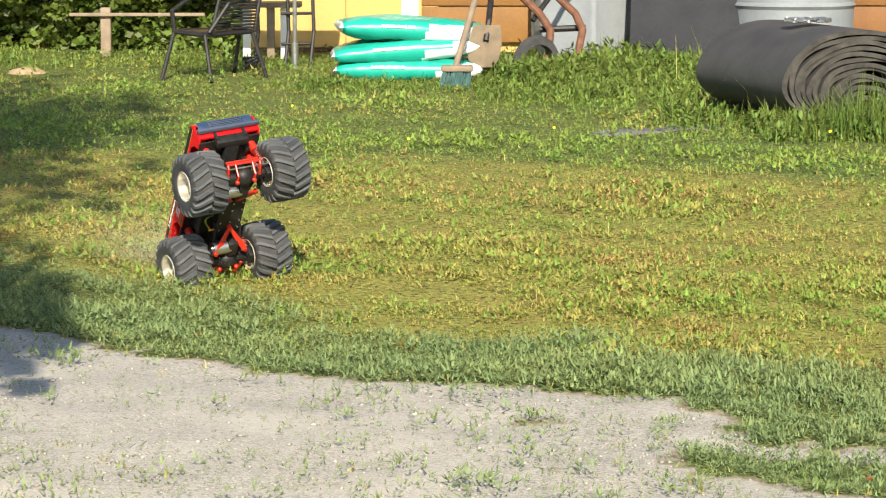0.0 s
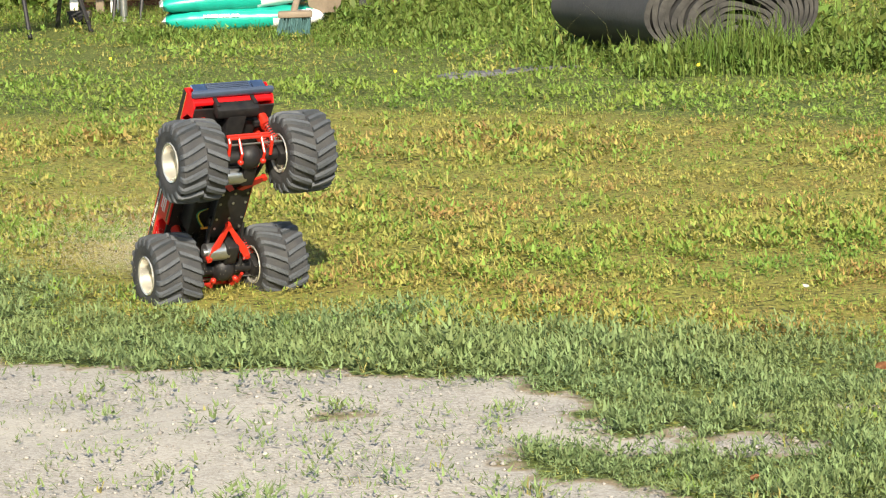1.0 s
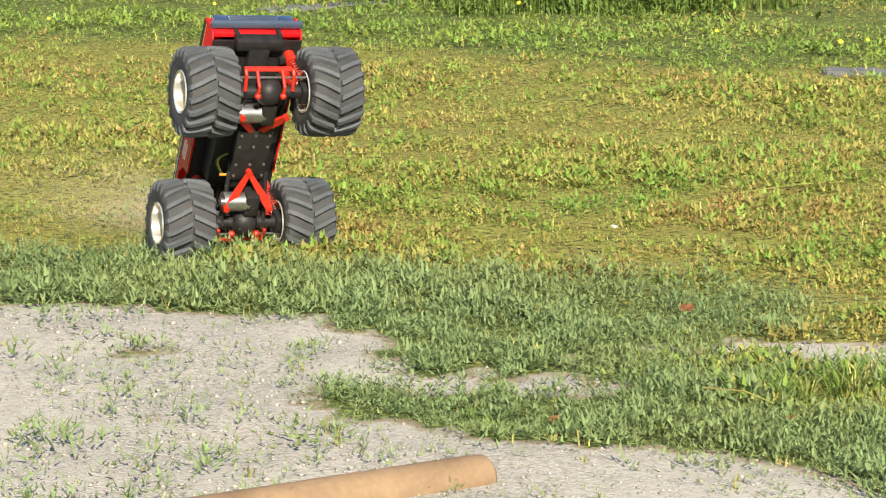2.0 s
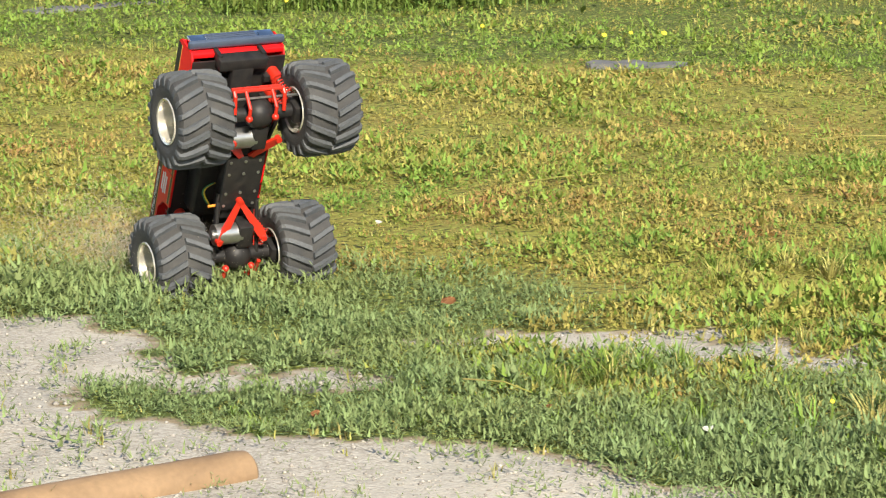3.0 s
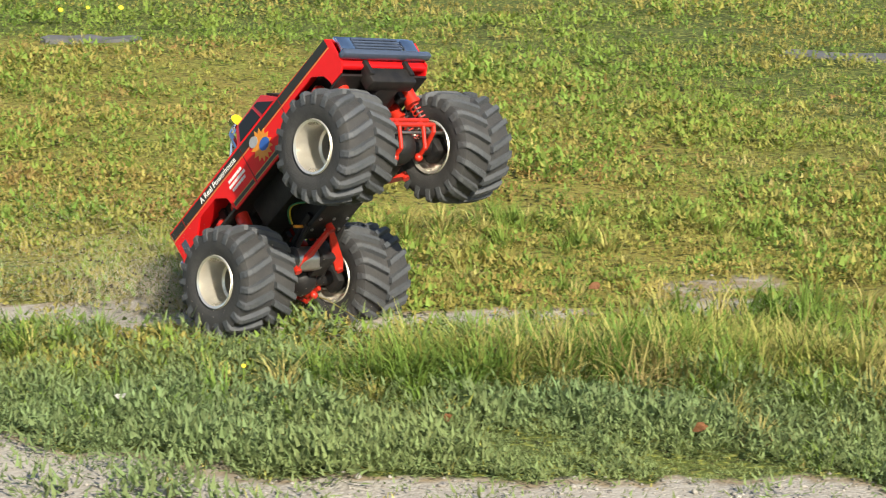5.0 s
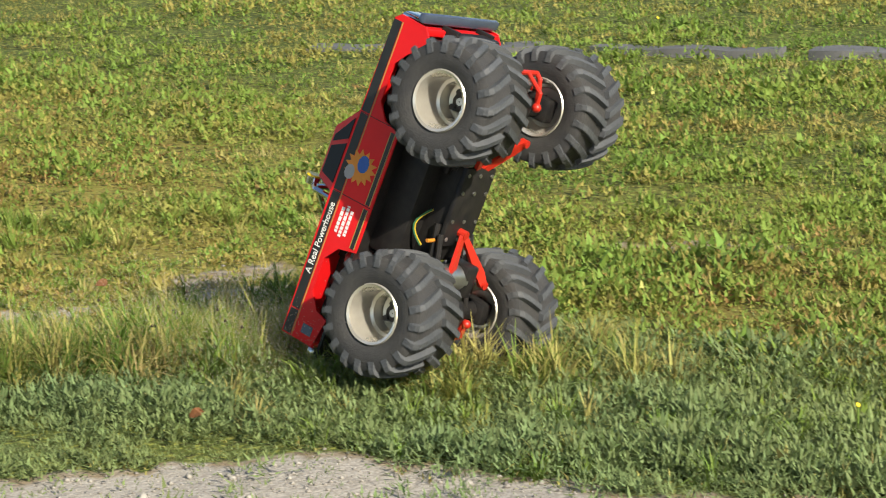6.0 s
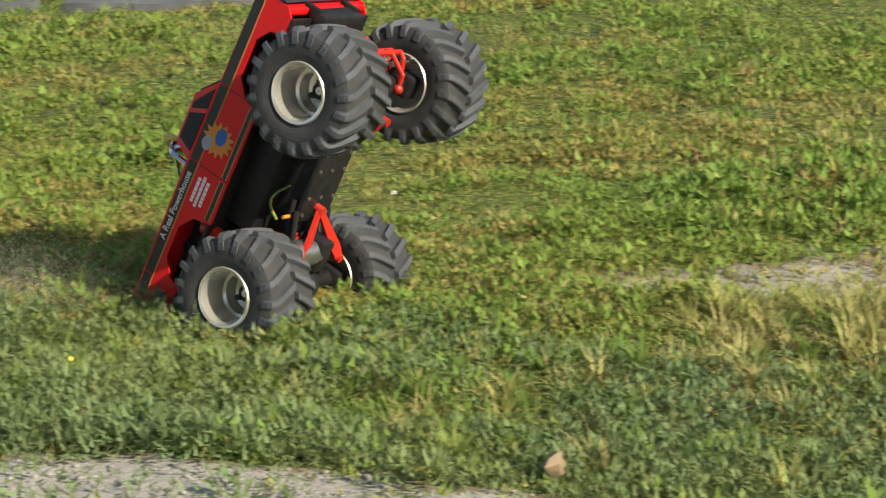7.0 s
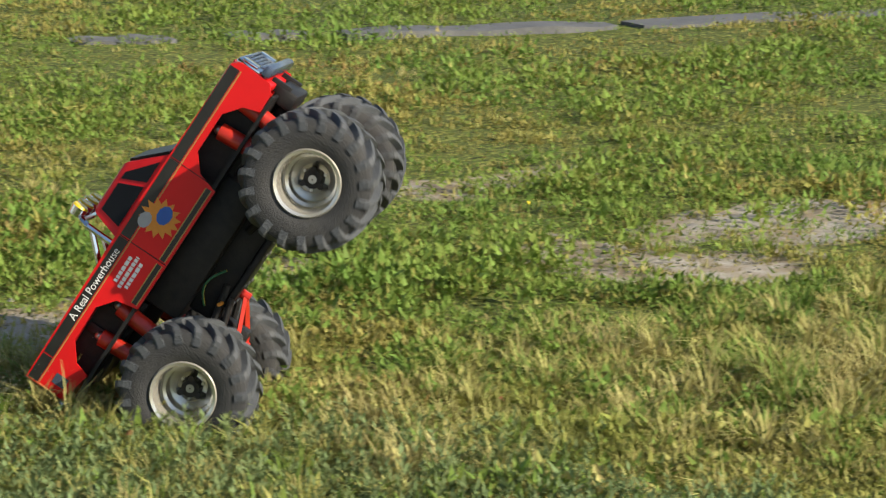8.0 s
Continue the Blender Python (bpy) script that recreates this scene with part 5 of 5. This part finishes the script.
bm = bmesh.new()
lathe(bm, [(0.001, 0), (0.020, 0.0), (0.027, 0.006), (0.029, 0.02), (0.030, 0.2), (0.031, 0.45), (0.031, 0.8), (0.024, 0.81), (0.001, 0.81)], 18)
log = part("log", bm, M["barkwood"])
log.matrix_basis = pose(0.865, 4.34, 0.012, 0, 0, 116)
tagged(log, "smooth brown wooden log lying on the gravel", "log")


def scrap(name, mname, x_, y_, s_, label, category, seed):
    """A small curled leaf or scrap."""
    bm_ = bmesh.new()
    rr = random.Random(seed)
    ring_ = []
    for k in range(10):
        a_ = 2 * math.pi * k / 10
        r_ = s_ * (0.7 + 0.5 * rr.random())
        ring_.append(bm_.verts.new((r_ * math.cos(a_), 0.6 * r_ * math.sin(a_), 0.3 * s_ * math.sin(2 * a_ + seed))))
    c_ = bm_.verts.new((0, 0, 0.25 * s_))
    for k in range(10):
        bm_.faces.new((ring_[k], ring_[(k + 1) % 10], c_))
    bmesh.ops.solidify(bm_, geom=bm_.faces[:], thickness=s_ * 0.12)
    ob = part(name, bm_, M[mname])
    ob.matrix_basis = pose(x_, y_, 0.028, rr.uniform(30, 70), rr.uniform(-20, 20), rr.uniform(-30, 30))
    return tagged(ob, label, category)


for k, (x_, y_, s_) in enumerate(((1.286, 5.304, 0.017), (0.976, 4.567, 0.011), (1.284, 4.535, 0.009), (1.814, 4.098, 0.014), (2.088, 3.939, 0.016), (2.321, 4.809, 0.014), (3.679, 2.364, 0.010), (3.3, 2.62, 0.009))):
    scrap("dead_leaf", "deadleaf", x_, y_, 0.7 * s_, "curled orange-brown dead leaf on the grass", "leaf", k)
for k, (x_, y_, s_) in enumerate(((1.297, 6.11, 0.006), (1.46, 4.365, 0.008), (3.70, 3.95, 0.006))):
    scrap("pale_scrap", "paper", x_, y_, s_, "small pale scrap on the grass", "scrap", 20 + k)


def flower(x_, y_, s_):
    bm_ = bmesh.new()
    bmesh.ops.create_icosphere(bm_, subdivisions=1, radius=s_ * 0.58, matrix=Matrix.LocRotScale((0, 0, 0.05), Euler((0.9, 0, 0)), (1, 1, 0.4)))
    root = part("yellow_flower", bm_, M["petal"])
    bm_ = bmesh.new()
    rod(bm_, (0, 0, 0), (0, 0, 0.048), 0.0014, seg=5)
    part("stem", bm_, M["lush"], root, "thin green stem")
    root.location = (x_, y_, 0)
    return tagged(root, "small yellow dandelion flower in the lawn", "flower", "yellow flowers in the lawn")


for x_, y_, s_ in ((1.70, 10.91, 0.016), (2.486, 9.308, 0.015), (2.58, 9.35, 0.012), (2.674, 9.306, 0.016), (2.186, 9.729, 0.013), (1.63, 4.379, 0.006), (2.688, 3.397, 0.006), (4.756, 2.942, 0.006), (0.62, 11.1, 0.012), (0.05, 10.6, 0.012), (3.4, 9.4, 0.009), (-0.5, 12.2, 0.012), (5.0, 7.3, 0.008)):
    flower(x_, y_, s_)
bm = bmesh.new()
bmesh.ops.create_icosphere(bm, subdivisions=1, radius=0.018, matrix=Matrix.LocRotScale((0, 0, 0.009), Euler((0.3, 0.4, 0.5)), (1.1, 0.8, 0.75)))
for v in bm.verts:
    v.co += Vector((math.sin(v.co.y * 200), math.sin(v.co.z * 170), math.sin(v.co.x * 190))) * 0.0035
st = part("tan_stone", bm, M["stone"])
st.location = (2.838, 2.765, 0)
tagged(st, "small tan stone at the edge of the gravel", "stone")


def twig(pts, r_):
    bm_ = bmesh.new()
    pipe(bm_, pts, r_, 6)
    return tagged(part("dry_stalk", bm_, M["straw"]), "dry pale stalk lying on the grass", "stalk")


for a, b in (((1.86, 4.97), (1.90, 4.68)), ((1.52, 4.66), (1.54, 4.50)), ((2.42, 6.95), (2.62, 6.98)), ((1.60, 6.45), (1.85, 6.6)), ((1.20, 4.70), (1.28, 4.62)), ((5.0, 4.25), (5.15, 4.15)), ((4.9, 4.3), (5.3, 4.28)), ((0.28, 6.2), (0.31, 6.0))):
    m_ = ((a[0] + b[0]) / 2 + 0.01, (a[1] + b[1]) / 2, 0.036)
    twig([(*a, 0.034), m_, (*b, 0.028)], 0.0011)

# ---- the tree whose shade falls on the lawn ----
tree = tagged(new("tree"), "leafy broad tree beside the gravel drive", "tree")
bm = bmesh.new()
rt = random.Random(5)
base = Vector((-2.36, 1.7, 0))
rod(bm, base, base + Vector((0.1, 0.1, 1.4)), 0.16, 0.12, 12)
rod(bm, base + Vector((0.1, 0.1, 1.4)), base + Vector((0.3, 0.3, 4.2)), 0.12, 0.085, 10)
rod(bm, base + Vector((0.3, 0.3, 4.2)), base + Vector((0.4, 0.5, 6.6)), 0.085, 0.03, 10)
tips = []
for k in range(30):
    z_ = 1.6 + 3.9 * rt.random()
    a_ = rt.random() * 6.28
    p = base + Vector((0.1 + 0.04 * z_, 0.1 + 0.05 * z_, z_))
    q_ = p + Vector((math.cos(a_) * 1.25, math.sin(a_) * 1.4 + 0.1, 0.4 + 0.7 * rt.random()))
    rod(bm, p, q_, 0.045, 0.012, 7)
    tips += [q_, p.lerp(q_, 0.65)]
for k in range(5):
    p = base + Vector((0.1, 0.1, 1.9 + 0.1 * k))
    q_ = p + Vector((0.85 + 0.14 * k, 0.1 + 0.1 * (k % 3), 0.35))
    rod(bm, p, q_, 0.04, 0.012, 7)
    tips += [q_, q_, p.lerp(q_, 0.75)]
part("trunk", bm, M["bark"], tree, "brown tapered trunk with limbs")


def crown_places(k):
    c_ = np.array([tuple(t) for t in tips])[rs.randint(0, len(tips), k)]
    return c_ + rs.normal(0, 1, (k, 3)).clip(-1.5, 1.5) * np.array([0.32, 0.42, 0.25])


cv, cf = leaf_cloud(19000, crown_places, 0.13)
crown = mesh_np("crown", cv, cf, M["hedge"], "", "")
crown.parent = tree
del crown["kind"]

# ---- dust and clods thrown up behind the truck ----
M["dust"] = mat("pale_dust", (0.55, 0.50, 0.40), 1.0, var=0.05, spec=0.0)
nd = 42000
u = 0.10 + rs.gamma(1.6, 0.11, nd)
dx, dy, dz = -0.66 * u + rs.normal(0, 0.05 + 0.12 * u), 0.75 * u + rs.normal(0, 0.05 + 0.12 * u), np.abs(rs.normal(0.02, 0.025 + 0.10 * u))
ds = rs.uniform(0.00025, 0.0006, nd) * 1.1
tet = np.array([(1, 0, -0.6), (-0.5, 0.87, -0.6), (-0.5, -0.87, -0.6), (0, 0, 1.0)])
dv = (tet[None] * ds[:, None, None] + np.stack([dx, dy, dz + 0.01], -1)[:, None]).reshape(-1, 3)
df = (np.arange(nd)[:, None, None] * 4 + np.array([(0, 1, 3), (1, 2, 3), (2, 0, 3), (0, 2, 1)])[None]).reshape(-1, 3)
dust = mesh_np("dust_plume", dv, df, M["dust"], "pale dust drifting behind the spinning rear wheels", "dust")
ncl = 60
u = rs.uniform(0.14, 0.36, ncl)
dv = (tet[None] * rs.uniform(0.0012, 0.0035, ncl)[:, None, None] + np.stack([-0.66 * u + rs.normal(0, 0.05, ncl) - 0.04, 0.75 * u + rs.normal(0, 0.06, ncl), rs.uniform(0.01, 0.16, ncl) * (1 - u)], -1)[:, None]).reshape(-1, 3)
df = (np.arange(ncl)[:, None, None] * 4 + np.array([(0, 1, 3), (1, 2, 3), (2, 0, 3), (0, 2, 1)])[None]).reshape(-1, 3)
clods = mesh_np("earth_clods", dv, df, M["earthclod"], "dark earth crumbs thrown up behind the wheels", "earth")


# ---- what moves ----
TRUCK_PATH = [
    (0, -0.349, 7.229, 0.041, -67.8, 51.7, 10.2),
    (0.5, -0.037, 7.042, 0.033, -65.9, 70.9, 3.0),
    (1, 0.184, 6.602, 0.027, -64.1, 54.4, 0.2),
    (1.2, 0.293, 6.505, 0.029, -63.0, 61.7, -4.7),
    (2.5, 0.773, 5.957, 0.046, -70.9, 58.9, -5.6),
    (3, 0.986, 5.741, 0.042, -73.8, 61.8, 1.9),
    (3.5, 1.178, 5.580, 0.049, -65.0, 70.4, -6.7),
    (4, 1.414, 5.331, 0.059, -58.1, 68.6, -11.0),
    (4.5, 1.580, 5.070, 0.075, -53.8, 53.2, -17.8),
    (5, 1.841, 4.817, 0.073, -58.7, 45.4, -8.9),
    (5.2, 1.961, 4.654, 0.084, -61.2, 45.4, -4.0),
    (6.3, 2.614, 3.826, 0.094, -28.6, 70.7, -36.6),
    (6.5, 2.703, 3.744, 0.091, -39.2, 67.2, -26.0),
    (6.7, 2.881, 3.675, 0.063, -60.1, 62.4, -11.0),
    (7, 3.164, 3.553, 0.034, -65.3, 63.6, -11.2),
    (7.2, 3.300, 3.357, 0.048, -54.2, 69.0, -24.3),
    (7.5, 3.307, 3.050, 0.091, -29.8, 72.8, -46.4),
    (7.6, 3.349, 2.933, 0.095, -33.3, 69.5, -36.1),
    (7.8, 3.459, 2.877, 0.076, -44.8, 63.4, -20.8),
    (8, 3.581, 2.719, 0.029, -57.9, 57.6, -7.0),
]


def lag(t):
    """How far the dust falls behind towards the end."""
    return min(1.0, max(0.0, (t - 5.5) / 1.5))


def motions():
    rows = [(t, pose(px, py, pz, roll, -pitch, yaw)) for t, px, py, pz, yaw, pitch, roll in TRUCK_PATH]
    walk(truck, rows)
    walk(dust, [(t, pose(px - 0.14 * lag(t), py + 0.16 * lag(t), -0.03 * lag(t))) for t, px, py, *_ in TRUCK_PATH])
    walk(clods, [(t, pose(px - 0.14 * lag(t), py + 0.16 * lag(t), -0.03 * lag(t))) for t, px, py, *_ in TRUCK_PATH])
    ts = [r[0] for r in TRUCK_PATH]
    run = np.concatenate([[0], np.cumsum(np.hypot(np.diff([r[1] for r in TRUCK_PATH]), np.diff([r[2] for r in TRUCK_PATH])))])
    for w, px, s in WHEELS:
        spin = [(t, math.degrees(float(np.interp(t, ts, run)) / 0.08)) for t in [k / 10 for k in range(81)]]
        walk(w, [(t, pose(px, s * TRACK, FRONT_LIFT if px else 0) @ pose(0, 0, 0, 0, a, 0) @ pose(0, 0, 0, 0, 0, w["turn"])) for t, a in spin])


motions()
